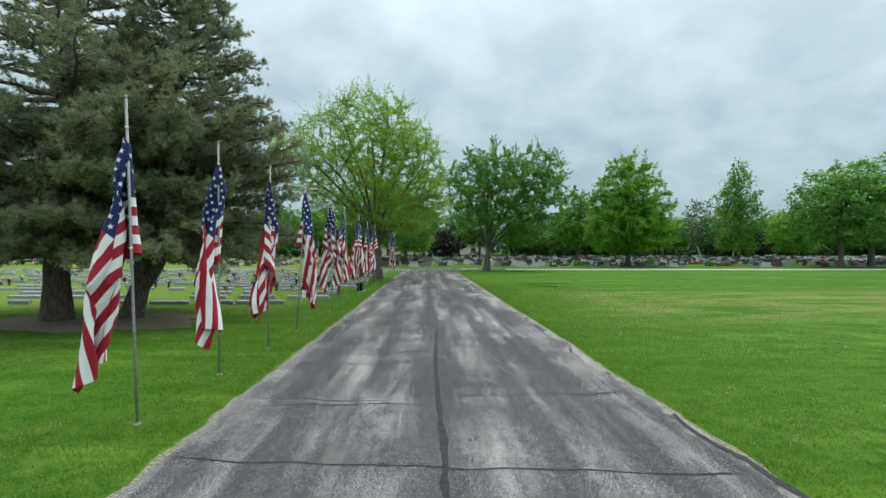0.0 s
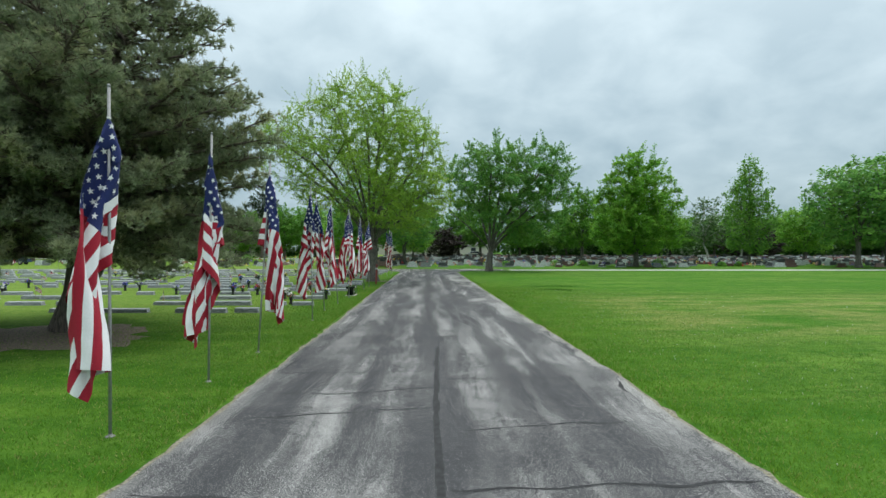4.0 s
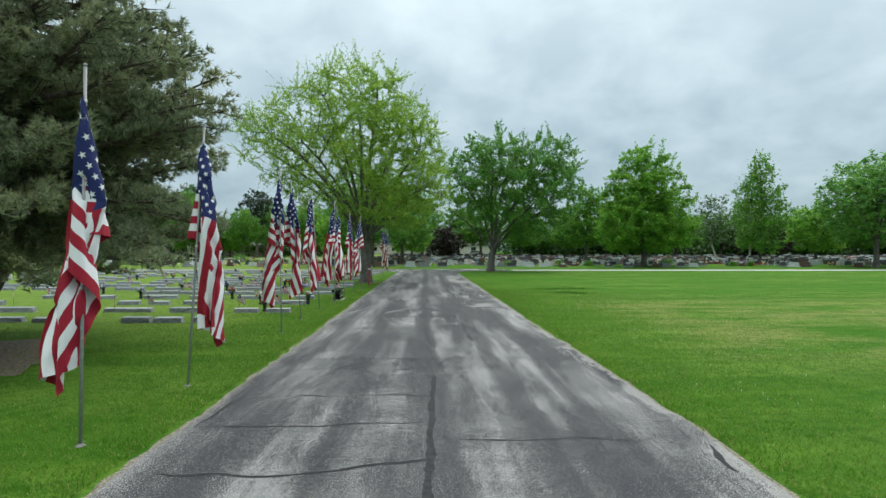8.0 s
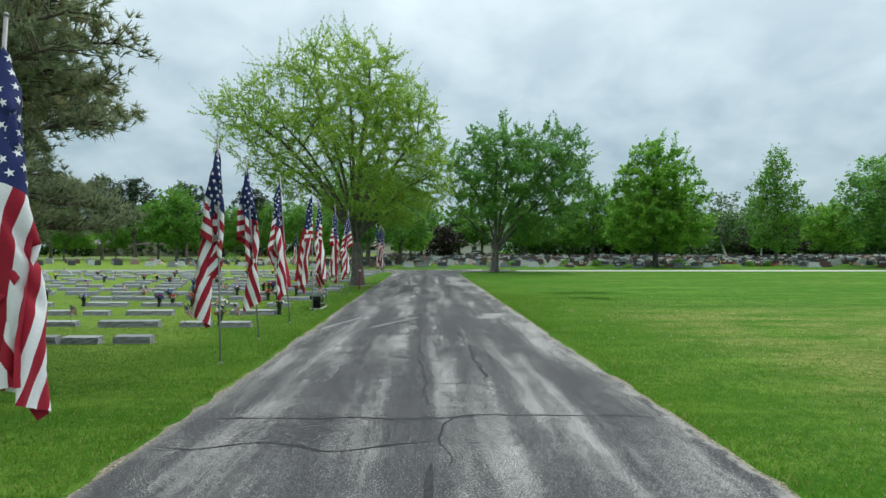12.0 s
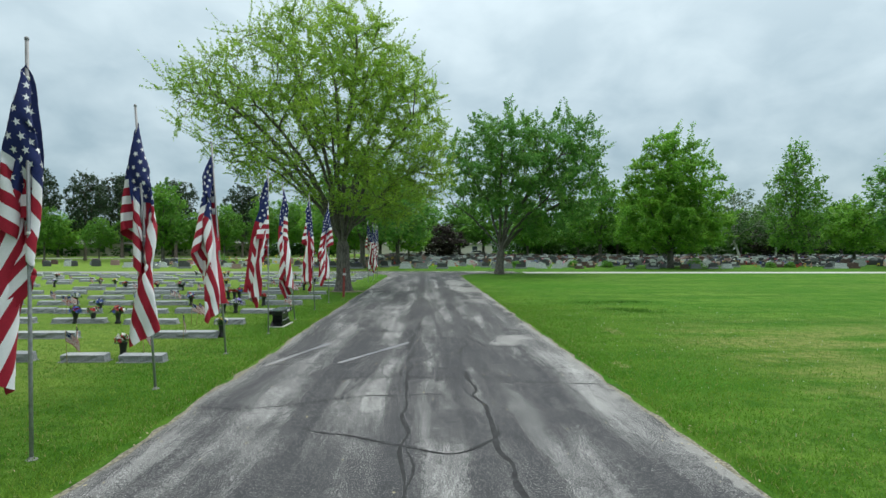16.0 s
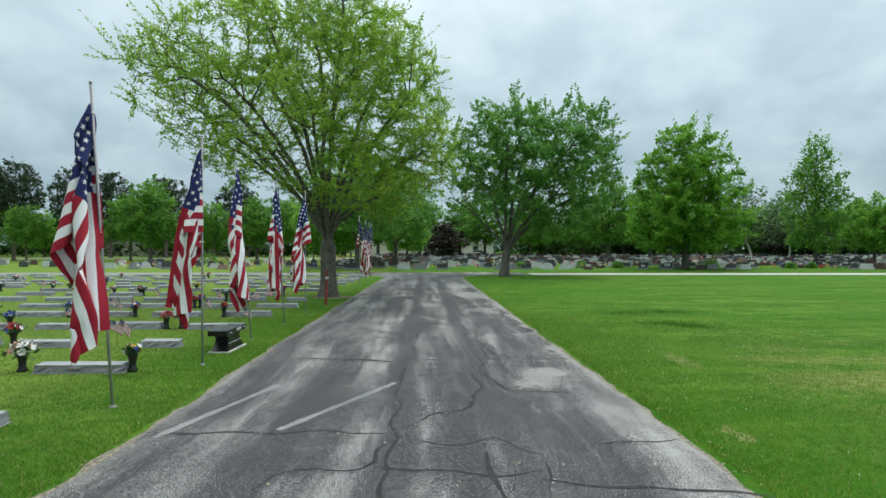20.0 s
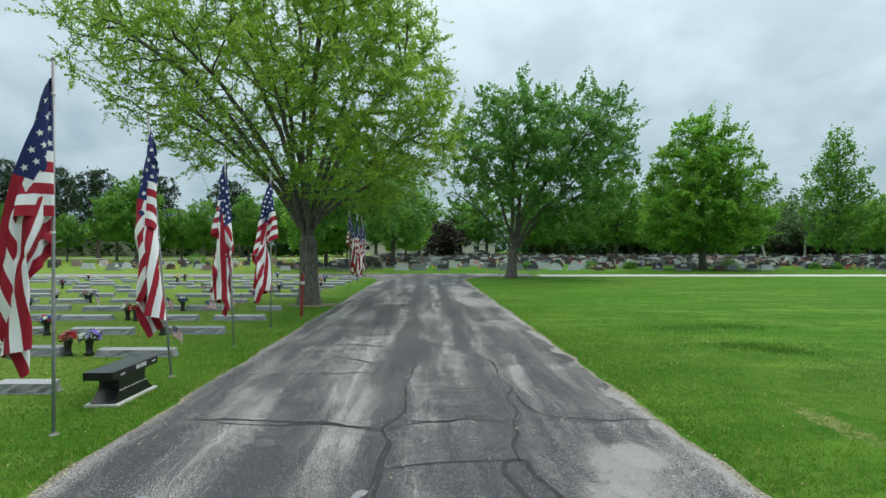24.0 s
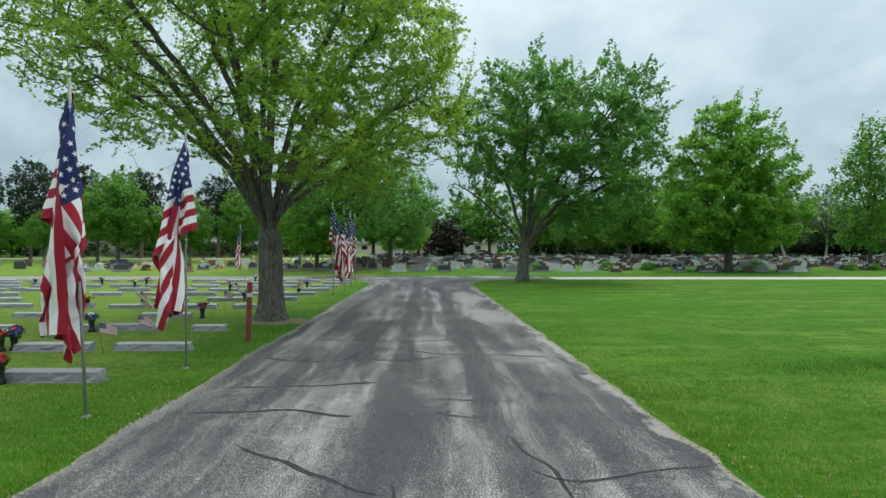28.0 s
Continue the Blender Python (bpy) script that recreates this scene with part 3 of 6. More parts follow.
def pine_meshes(seed, height, first, reach, trunk_r, lean, tiers, twin=None, whorl=6, per=13, blade=0.0125, crowd=7.0, clear=None):
    """A broad old pine: tiers of nearly level boughs with tufts of long needles."""
    rng = np.random.default_rng(seed)
    wood_s, tufts, aims = Sheaf(), [], []
    n = 14
    h = np.linspace(0, height, n)
    bole = np.stack([lean[0] * (h / height) ** 0.7 + 0.12 * np.sin(h * 0.7 + seed), lean[1] * (h / height) ** 0.8 + 0.1 * np.cos(h * 0.6), h], axis=1)
    bole -= bole[0]
    bole[:, 2] = h
    wood_s.tube(bole, np.maximum(trunk_r * (1 - h / height) ** 0.8, 0.03) * (1 + 0.25 * np.exp(-h * 2.5)), 11)
    if twin is not None:
        second = bezier(np.array([bole[1][0], bole[1][1], 0.9]), np.array([twin[0] * 0.6, twin[1] * 0.6, 1.9]), np.array(twin), 8)
        wood_s.tube(second, np.linspace(trunk_r * 0.72, 0.07, 8), 9)
    for k in range(tiers):
        z = first + (height - first) * (k / (tiers - 1)) ** 0.95
        base = np.array([np.interp(z, h, bole[:, 0]), np.interp(z, h, bole[:, 1]), z])
        full = np.interp((z - first) / (height - first), [0, 0.2, 0.42, 0.58, 0.75, 1.0], [1.10, 1.12, 0.80, 0.50, 0.31, 0.10]) * reach
        spokes = whorl + 3 if k < tiers * 0.35 else whorl
        for j in range(spokes):
            ang = k * 1.13 + j * 2 * math.pi / spokes + rng.normal(0, 0.22)
            r = full * rng.uniform(0.74, 1.06)
            d = np.array([math.cos(ang), math.sin(ang), 0.0])
            while clear is not None and r > 0.8 and not clear(base + d * r):
                r *= 0.92
            end = base + d * r + np.array([0, 0, r * rng.uniform(-0.06, 0.22) - (0.6 if k < 3 else 0)])
            mid = base + d * r * 0.5 + np.array([0, 0, -r * 0.05])
            bough = bezier(base, mid, end, 9)
            bough[1:-1] += rng.normal(0, 0.06, (7, 3))
            wood_s.tube(bough, np.linspace(0.085 * trunk_r / 0.35 * (0.4 + r / reach), 0.012, 9), 6)
            side = np.array([-d[1], d[0], 0.0])
            for s in range(int(6 + r * crowd * (1.35 if z < 6 else 0.8))):
                q = rng.uniform(0.16, 1.0) ** 0.75
                p = bough[min(8, int(q * 8))] + (bough[min(8, int(q * 8) + 1)] - bough[min(8, int(q * 8))]) * rng.random()
                sign = 1 if s % 2 else -1
                length = (0.25 + 0.20 * r * (1.1 - q)) * rng.uniform(0.6, 1.3)
                way = d * rng.uniform(0.5, 1.0) + side * sign * rng.uniform(0.3, 1.0) + np.array([0, 0, rng.uniform(-0.12, 0.60)])
                way /= np.linalg.norm(way)
                tip = p + way * length
                wood_s.tube(np.stack([p, p * 0.5 + tip * 0.5 - np.array([0, 0, 0.03]), tip])[::2], (0.016, 0.006), 3)
                m = int(3 + length * 5)
                for u in np.linspace(0.55, 1.04, m):
                    tufts.append(p + (tip - p) * u + rng.normal(0, 0.065, 3))
                    aims.append(way + np.array([0, 0, 0.5]) + rng.normal(0, 0.45, 3))
    where, aim = np.array(tufts), np.array(aims)
    aim /= np.linalg.norm(aim, axis=1)[:, None]
    c = np.repeat(where, per, axis=0)
    w = np.repeat(aim, per, axis=0) * 0.75 + rng.normal(0, 0.55, (len(c), 3))
    w /= np.linalg.norm(w, axis=1)[:, None]
    w *= rng.uniform(0.11, 0.18, len(c))[:, None]
    s = np.cross(w, rng.normal(size=w.shape))
    s *= (blade / (np.linalg.norm(s, axis=1) + 1e-9))[:, None]
    v = np.stack([c - s, c + s, c + w + s * 0.25], axis=1).reshape(-1, 3)
    f = np.arange(len(v)).reshape(-1, 3)
    return wood_s.mesh("trunk", PINE_BARK), fast_mesh("crown", v, f, NEEDLE)


# ---- ground, drive and cross road ----
left_edge = lambda y: -2.80 - 0.0285 * y - 0.13 * min(max((y - 26.0) / 5.0, 0.0), 1.0)
right_edge = lambda y: 3.32 - 0.0345 * y


def wobble(y, amp, seed):
    return amp * (noise.noise((seed, y * 0.55, 0.3)) + 0.5 * noise.noise((seed, y * 2.3, 1.7)) + 0.3 * noise.noise((seed, y * 6.1, 2.7)))


def rise(y):
    """The ground climbs gently beyond the cross road."""
    return 0.012 * min(max(y - 74.0, 0.0), 116.0)


steps_y = (-300, 74, 190, 2500)
tagged(new("ground", fast_mesh("ground", [(x, y, rise(y)) for y in steps_y for x in (-1500, 1500)], [(2 * k, 2 * k + 1, 2 * k + 3, 2 * k + 2) for k in range(3)], LAWN)), "mown green lawn with thin dry patches", "lawn", kind="structure")


def ribbon_mesh(name, left, right, z, mat, across=1, uv_u=None):
    """A flat strip between two lines of points, with a lip down to the ground at both sides."""
    n = len(left)
    cols = across + 3
    V, U = [], []
    for a, b in zip(left, right):
        for c in range(cols):
            s = min(max((c - 1) / across, 0), 1)
            p = (a[0] + (b[0] - a[0]) * s, a[1] + (b[1] - a[1]) * s, -0.02 if c in (0, cols - 1) else z)
            V.append(p)
            U.append((s * math.hypot(b[0] - a[0], b[1] - a[1]) if uv_u is None else s * uv_u, p[1]))
    F = [(i * cols + c, i * cols + c + 1, (i + 1) * cols + c + 1, (i + 1) * cols + c) for i in range(n - 1) for c in range(cols - 1)]
    return fast_mesh(name, V, F, mat, uv=U)


ys = np.arange(-30, 69.6, 0.25)


def flare(y):
    """The widening of the mouth at the cross road."""
    return 0.0 if y < 59 else min(6.0, 4.2 * (1 - math.sqrt(max(0.0, 1 - ((y - 59) / 5.6) ** 2)))) if y < 64.5 else 6.0


lefts = [(left_edge(y) + 0.05 - flare(y) + wobble(y, 0.08, 3.1), y) for y in ys]
rights = [(right_edge(y) - 0.02 + flare(y) + wobble(y, 0.09, 8.4), y) for y in ys]
rag = lambda y, s: 0.04 + 0.10 * abs(noise.noise((s, y * 1.3, 0.0)) + 0.6 * noise.noise((s, y * 5.0, 2.0)))
tagged(new("road_verge", ribbon_mesh("road_verge", [(p[0] - rag(p[1], 4.4), p[1]) for p in lefts], [(p[0] + rag(p[1], 7.7), p[1]) for p in rights], 0.005, THATCH, 1)), "dead grass and grit along the edge of the drive", "verge", kind="structure")
drive = tagged(new("road", ribbon_mesh("road", lefts, rights, 0.012, ASPHALT, 12, 6.0)), "cracked grey asphalt cemetery drive with bleached margins", "road", kind="structure")
xs_r = np.arange(7.5, 160, 1.0)
xs_l = np.arange(-160, -9.5, 1.0)
for nm, xs in (("road_cross_east", xs_r), ("road_cross_west", xs_l)):
    near = [(x, 64.6 + wobble(x, 0.10, 2.2)) for x in xs]
    far = [(x, (67.9 if nm.endswith("east") else 68.9) + wobble(x, 0.10, 5.2)) for x in xs]
    tagged(new(nm, ribbon_mesh(nm, far, near, 0.010, CONCRETE if nm.endswith("east") else LANE, 2)), "pale worn lane crossing the cemetery", "road", kind="structure")


def strip(name, pts, width, z, mat, seed, taper=True, jag=0.05):
    """A thin wandering line on the drive through the given points."""
    rng = random.Random(seed)
    line = []
    ends = [pts[0]] + list(pts) + [pts[-1]]
    for k in range(len(pts) - 1):
        p0, p1, p2, p3 = [Vector(q) for q in ends[k:k + 4]]
        n = max(2, int((p2 - p1).length / 0.12))
        for i in range(n):
            t = i / n
            x, y = 0.5 * (2 * p1 + (p2 - p0) * t + (2 * p0 - 5 * p1 + 4 * p2 - p3) * t * t + (3 * p1 - p0 - 3 * p2 + p3) * t ** 3)
            line.append((x + jag * noise.noise((x * 1.7, y * 1.7, seed)), y + jag * noise.noise((x * 1.7, y * 1.7, seed + 9))))
    line.append(pts[-1])
    V, F, U = [], [], []
    m = len(line)
    for i, (x, y) in enumerate(line):
        x2, y2 = line[min(i + 1, m - 1)]
        x1, y1 = line[max(i - 1, 0)]
        dx, dy = x2 - x1, y2 - y1
        q = math.hypot(dx, dy) + 1e-9
        w = width * (0.35 + 0.5 * rng.random() + 0.9 * abs(noise.noise((x * 0.9, y * 0.9, seed + 3)))) * 0.5
        if taper:
            w *= min(1, 0.25 + i / 5, 0.25 + (m - 1 - i) / 5)
        V += [(x - dy / q * w, y + dx / q * w, z), (x + dy / q * w, y - dx / q * w, z)]
        U += [(V[-2][0] + 3, V[-2][1]), (V[-1][0] + 3, V[-1][1])]
        if i:
            F.append((2 * i - 2, 2 * i - 1, 2 * i + 1, 2 * i))
    return part(name, fast_mesh(name, V, F, mat, uv=U), drive)


CRACKS = [
    [(-2.9, 7.95), (-0.78, 7.8)], [(-2.7, 7.55), (-0.13, 7.65)], [(0.0, 8.06), (2.9, 8.26)], [(0.14, 9.68), (2.24, 10.06)], [(-2.8, 10.1), (-0.13, 10.65)],
    [(-2.8, 11.4), (-1.67, 11.42), (-0.1, 11.75)], [(-3.0, 12.7), (-0.12, 12.92)], [(-3.0, 12.75), (-2.86, 13.9), (-1.88, 14.1), (-0.13, 14.2)],
    [(-0.05, 12.3), (2.3, 12.35)], [(-3.06, 15.8), (-1.71, 15.92), (-1.19, 15.75), (-0.18, 16.05)], [(-2.95, 16.8), (-0.35, 16.82), (0.53, 16.95), (2.68, 16.81)],
    [(-3.25, 18.82), (-1.64, 18.87), (-1.09, 18.96), (-0.6, 19.0), (-0.29, 18.75)], [(-0.04, 15.3), (-0.07, 16.6), (0.45, 16.95)], [(-3.3, 21.799999999999997), (-2.53, 21.9), (-1.48, 22.32), (-0.93, 22.46), (0.3, 22.46)], [(-1.77, 21.07), (-1.09, 20.71), (-0.42, 20.43), (0.09, 20.29), (0.42, 20.6), (0.57, 21.2)], [(-0.28, 18.53), (0.09, 18.55), (0.42, 18.5), (0.77, 18.27)], [(-0.45, 20.39), (-0.39, 19.35), (-0.28, 18.58)], [(0.71, 23.35), (1.51, 23.26), (2.6, 23.02)],
    [(-3.4, 28.8), (-1.78, 28.7), (-0.88, 28.37)], [(-0.83, 28.37), (-0.49, 28.7), (0.11, 28.8), (0.7, 28.7)],
    [(-3.74, 31.08), (-0.81, 31.32), (0.29, 31.32)], [(0.35, 32.21), (0.81, 31.94), (2.22, 32.29)], [(0.89, 30.12), (0.86, 29.6), (1.12, 28.88), (2.33, 28.74)],
    [(-0.8, 31.9), (-0.77, 29.41), (-0.82, 28.37), (-0.84, 26.5)], [(0.42, 33.0), (0.69, 31.32), (0.63, 28.91), (0.5, 27.5)], [(-0.21, 30.23), (0.42, 30.19)],
    [(-3.7, 37.3), (-3.0, 36.96), (-2.1, 36.95), (-1.91, 37.76), (-1.28, 38.05), (-0.17, 37.47), (1.72, 37.36)], [(-2.1, 36.95), (-1.0, 37.0), (-0.2, 37.47)],
    [(-3.65, 33.84), (-2.95, 33.8), (-2.31, 33.91), (-1.45, 33.73)], [(-0.52, 34.35), (0.14, 34.35), (0.6, 34.3)],
    [(-3.6, 39.2), (-3.14, 39.28), (-1.37, 39.06), (0.3, 39.2), (1.83, 39.84)], [(-0.58, 33.91), (0.15, 33.58)],
    [(-2.5, 32.8), (-1.9, 32.35), (-1.22, 31.84), (-0.8, 31.6)], [(-3.5, 35.0), (-1.2, 35.3)], [(-3.2, 42.0), (0.4, 42.3)], [(-3.3, 46.2), (1.3, 46.6)],
    [(-2.9, 50.8), (1.0, 51.0)], [(-3.1, 55.4), (0.9, 55.9)], [(-2.8, 5.6), (2.9, 5.2)], [(-2.6, 2.6), (3.0, 2.9)], [(-3.48, 24.58), (-1.93, 24.64), (-0.65, 24.54)],
   
    [(-0.63, 24.77), (-0.23, 25.25), (0.2, 25.82), (0.34, 26.68), (0.29, 27.3), (0.6, 27.53), (0.8, 26.49), (1.8, 26.31)],
    [(-0.6, 24.44), (0.06, 24.25), (0.42, 24.44), (0.71, 24.07), (0.89, 23.98)], [(-1.83, 23.06), (-1.62, 23.51), (-0.82, 23.65), (-0.81, 24.07), (-0.6, 24.44)],
    [(-0.78, 23.61), (-0.03, 23.55), (0.5, 23.46), (0.82, 23.58)], [(1.35, 24.25), (2.42, 24.44)], [(-0.73, 27.3), (0.45, 27.63)], [(-2.95, 28.7), (-0.92, 28.47)],
    [(-0.7, 28.7), (0.34, 28.89)], [(0.83, 23.98), (0.79, 23.44), (0.77, 23.05)], [(0.5, 23.46), (0.39, 23.05)]]
for i, c in enumerate(CRACKS):
    strip("crack_seal", c, 0.085 if c[0][1] > 33 else 0.058 if abs(c[-1][0] - c[0][0]) > abs(c[-1][1] - c[0][1]) else 0.040, 0.016, TAR, i, jag=0.13)
strip("crack_seal", [(0.12, -4.0), (0.02, 4.8), (-0.1, 8.2), (-0.2, 12.0), (-0.2, 15.4)], 0.11, 0.017, TAR, 71, jag=0.03)
strip("crack_seal", [(-0.3, 17.2), (-0.55, 21.0), (-0.75, 26.0), (-0.84, 28.2)], 0.045, 0.017, TAR, 72, jag=0.12)
strip("crack_seal", [(0.33, 24.03), (0.35, 22.57), (0.51, 21.33), (0.46, 20.71), (0.58, 20.0), (0.57, 19.35), (0.57, 18.75)], 0.07, 0.0168, TAR, 73, jag=0.12)
strip("margin_crack", [(3.02, 7.2), (2.98, 6.4), (3.12, 5.4), (3.14, 4.2)], 0.12, 0.017, TAR, 76)
strip("margin_crack", [(2.80, 12.2), (2.72, 11.45)], 0.10, 0.017, TAR, 77)
strip("parking_line", [(-3.28, 24.45), (-2.62, 26.78)], 0.12, 0.0185, CHALK, 78, False, 0.0)
strip("parking_line", [(-2.0, 24.7), (-0.87, 26.9)], 0.13, 0.0185, CHALK, 79, False, 0.0)


def blot(name, cx, cy, rx, ry, z, mat, seed, label, lumps=56):
    """A ragged flat patch on the lawn."""
    V = [(0, 0, z)]
    for i in range(lumps):
        a = i * 2 * math.pi / lumps
        k = 1 + 0.45 * noise.noise((math.cos(a) * 1.6 + seed, math.sin(a) * 1.6, seed)) + 0.22 * noise.noise((math.cos(a) * 6, math.sin(a) * 6, seed))
        V.append((rx * k * math.cos(a), ry * k * math.sin(a), z))
    F = [(0, 1 + i, 1 + (i + 1) % lumps) for i in range(lumps)]
    ob = new(name, fast_mesh(name, V, F, mat, uv=[(p[0] + cx + 3, p[1] + cy) for p in V]))
    ob.location = (cx, cy, 0)
    return tagged(ob, label, "soil patch", kind="structure")


blot("soil_patch", -10.8, 16.7, 3.6, 2.0, 0.006, SOIL, 1, "bare brown soil and needles under the pines")
blot("soil_patch", -5.0, 42.5, 1.05, 0.7, 0.006, SOIL, 2, "bare brown soil round the foot of the maple")


# ---- flags on poles ----
NU, NV = 50, 26


def hang(rows, hoist=1.52, fly=2.90, steps=340):
    """Limp flags let fall from their hoists. rows: seed, height of the top, way the fly points at first (degrees), steady breeze (x, y), lean of the pole (degrees)."""
    K = len(rows)
    du, dv = fly / NU, hoist / NV
    i, j = np.meshgrid(np.arange(NU + 1), np.arange(NV + 1), indexing="ij")
    p, q = i * du, j * dv
    X = np.zeros((K, NU + 1, NV + 1, 3))
    pull, gust = np.zeros((K, 1, 1, 3)), []
    for k, (seed, top, way, bx, by, lean) in enumerate(rows):
        r = np.random.default_rng(seed)
        a, b = math.radians(way), r.uniform(0, 6.28, 4)
        side = 0.10 * np.sin(2.2 * p + 1.3 * q + b[0]) * np.minimum(1, p) + 0.05 * np.sin(5.1 * p - 2 * q + b[1]) * np.minimum(1, p)
        X[k, :, :, 0] = math.cos(a) * p * 0.85 - math.sin(a) * side
        X[k, :, :, 1] = math.sin(a) * p * 0.85 + math.cos(a) * side
        X[k, :, :, 2] = top - q - p * 0.45
        s = math.sin(math.radians(lean))
        pull[k, 0, 0] = (-9.8 * s + bx, by, -9.8)
        gust.append(b)
    gust = np.array(gust)
    pin = X[:, 0].copy()
    pin[:, :, 0:2] = 0
    old = X.copy()
    # no point may be further from the hoist's ends than the cloth between them
    tops, lows = pin[:, None, None, 0, :], pin[:, None, None, NV, :]
    far_top, far_low, far_own = np.hypot(p, q), np.hypot(p, hoist - q), p + 1e-6

    def tie(a, b, rest, k=0.5, press=True):
        d = X[b] - X[a]
        n = np.sqrt(np.einsum("...c,...c->...", d, d)) + 1e-9
        w = (n - rest) / n * k
        if not press:
            w = np.minimum(w, 0)
        d *= w[..., None]
        X[a] += d
        X[b] -= d

    A = slice(None)
    pairs = []
    for o in (0, 1):
        pairs.append(((A, slice(o, NU, 2)), (A, slice(o + 1, NU + 1, 2)), du, 0.5))
        pairs.append(((A, A, slice(o, NV, 2)), (A, A, slice(o + 1, NV + 1, 2)), dv, 0.5))
        dd = math.hypot(du, dv)
        pairs.append(((A, slice(o, NU, 2), slice(0, NV)), (A, slice(o + 1, NU + 1, 2), slice(1, NV + 1)), dd, 0.12))
        pairs.append(((A, slice(o, NU, 2), slice(1, NV + 1)), (A, slice(o + 1, NU + 1, 2), slice(0, NV)), dd, 0.12))
    def even(s, lo, n, step):
        m = (n - lo) // step
        return slice(lo, lo + m * step, step) if s == 0 else slice(lo + step // 2, lo + step // 2 + m * step, step)
    bends = []
    for lo in (0, 1, 2, 3):
        bends.append(((A, even(0, lo, NU + 1, 8)), (A, even(1, lo, NU + 1, 8)), 4 * du * 0.93))
        bends.append(((A, A, even(0, lo, NV + 1, 8)), (A, A, even(1, lo, NV + 1, 8)), 4 * dv * 0.93))
    ci, cj = np.meshgrid(np.arange(0, NU + 1, 2), np.arange(0, NV + 1, 2), indexing="ij")
    ci, cj = ci.ravel(), cj.ravel()
    apart = (np.abs(ci[:, None] - ci) + np.abs(cj[:, None] - cj)) > 4
    dt = 1 / 50
    for step in range(steps):
        t = step * dt
        blow = np.zeros((K, NU + 1, NV + 1, 3))
        blow[..., 0] = 1.1 * np.sin(1.3 * t + gust[:, 0, None, None] + 1.5 * p) * np.minimum(1, p)
        blow[..., 1] = 1.4 * np.sin(1.7 * t + gust[:, 1, None, None] + 1.1 * p + 1.3 * q) * np.minimum(1, p)
        V = (X - old) * (0.985 if step < steps * 0.6 else 0.96)
        old = X.copy()
        X = X + V + (pull + blow) * dt * dt
        for turn in range(6):
            for a, b, rest, k in pairs:
                tie(a, b, rest, k)
            if turn % 3 == 0:
                for a, b, rest in bends:
                    tie(a, b, rest, 0.10, False)
            for anchor, far in ((tops, far_top), (lows, far_low), (pin[:, None], far_own)):
                d = X - anchor
                n = np.sqrt(np.einsum("...c,...c->...", d, d)) + 1e-9
                X = anchor + d * np.minimum(1, far / n)[..., None]
            X[:, 0] = pin
        if step % 5 == 0:
            # layers keep clear of one another
            C = X[:, ci, cj]
            for k in range(K):
                d = C[k][:, None, :2] - C[k][None, :, :2]
                dz = C[k][:, None, 2] - C[k][None, :, 2]
                n = np.sqrt((d ** 2).sum(-1) + dz ** 2) + 1e-6
                w = np.where(apart & (n < 0.07), (0.07 - n) / n * 0.22, 0)
                m = np.einsum("ab,abc->ac", w, d)
                m /= np.maximum(1, (w > 0).sum(1) * 0.35)[:, None]
                g = np.zeros((NU // 2 + 1, NV // 2 + 1, 2))
                g[ci // 2, cj // 2] = np.clip(m, -0.03, 0.03)
                full = np.zeros((NU + 1, NV + 1, 2))
                full[::2, ::2] = g
                full[1::2, ::2] = (g[1:] + g[:-1]) / 2
                full[:, 1::2] = (full[:, 0:-1:2] + full[:, 2::2]) / 2
                X[k, 1:, :, :2] += full[1:]
        n = np.hypot(X[:, 1:, :, 0], X[:, 1:, :, 1])
        out = np.maximum(0.032 / (n + 1e-6), 1)
        X[:, 1:, :, :2] *= out[..., None]
    X[..., :2] *= 0.94
    return X


def doubled(G, axis):
    """Twice as many points along one axis, on a smooth curve through the given ones."""
    G = np.moveaxis(G, axis, 0)
    pad = np.concatenate([2 * G[:1] - G[1:2], G, 2 * G[-1:] - G[-2:-1]])
    mid = (-pad[:-3] + 9 * pad[1:-2] + 9 * pad[2:-1] - pad[3:]) / 16
    out = np.empty((2 * len(G) - 1, *G.shape[1:]))
    out[::2], out[1::2] = G, mid
    return np.moveaxis(out, 0, axis)


def hung(G):
    """The place of each point of a hung flag, by its shares of fly and hoist."""
    fine = doubled(doubled(G, 0), 1)
    n, m = fine.shape[0] - 1, fine.shape[1] - 1

    def spot(u, v):
        a, b = min(max(u, 0.0), 1.0) * n, min(max(v, 0.0), 1.0) * m
        i, j = min(int(a), n - 1), min(int(b), m - 1)
        f, g = a - i, b - j
        p = (fine[i, j] * (1 - f) + fine[i + 1, j] * f) * (1 - g) + (fine[i, j + 1] * (1 - f) + fine[i + 1, j + 1] * f) * g
        return Vector(p)

    return spot


def spread(hoist, fly, zt, droop, seed):
    """A small printed flag that stands out from its stick."""
    def spot(u, v):
        return Vector((0.005 + fly * u * math.cos(droop), 0.022 * math.sin(5 * u + seed) * u, zt - hoist * v - fly * u * math.sin(droop) * (0.6 + 0.4 * u)))
    return spot


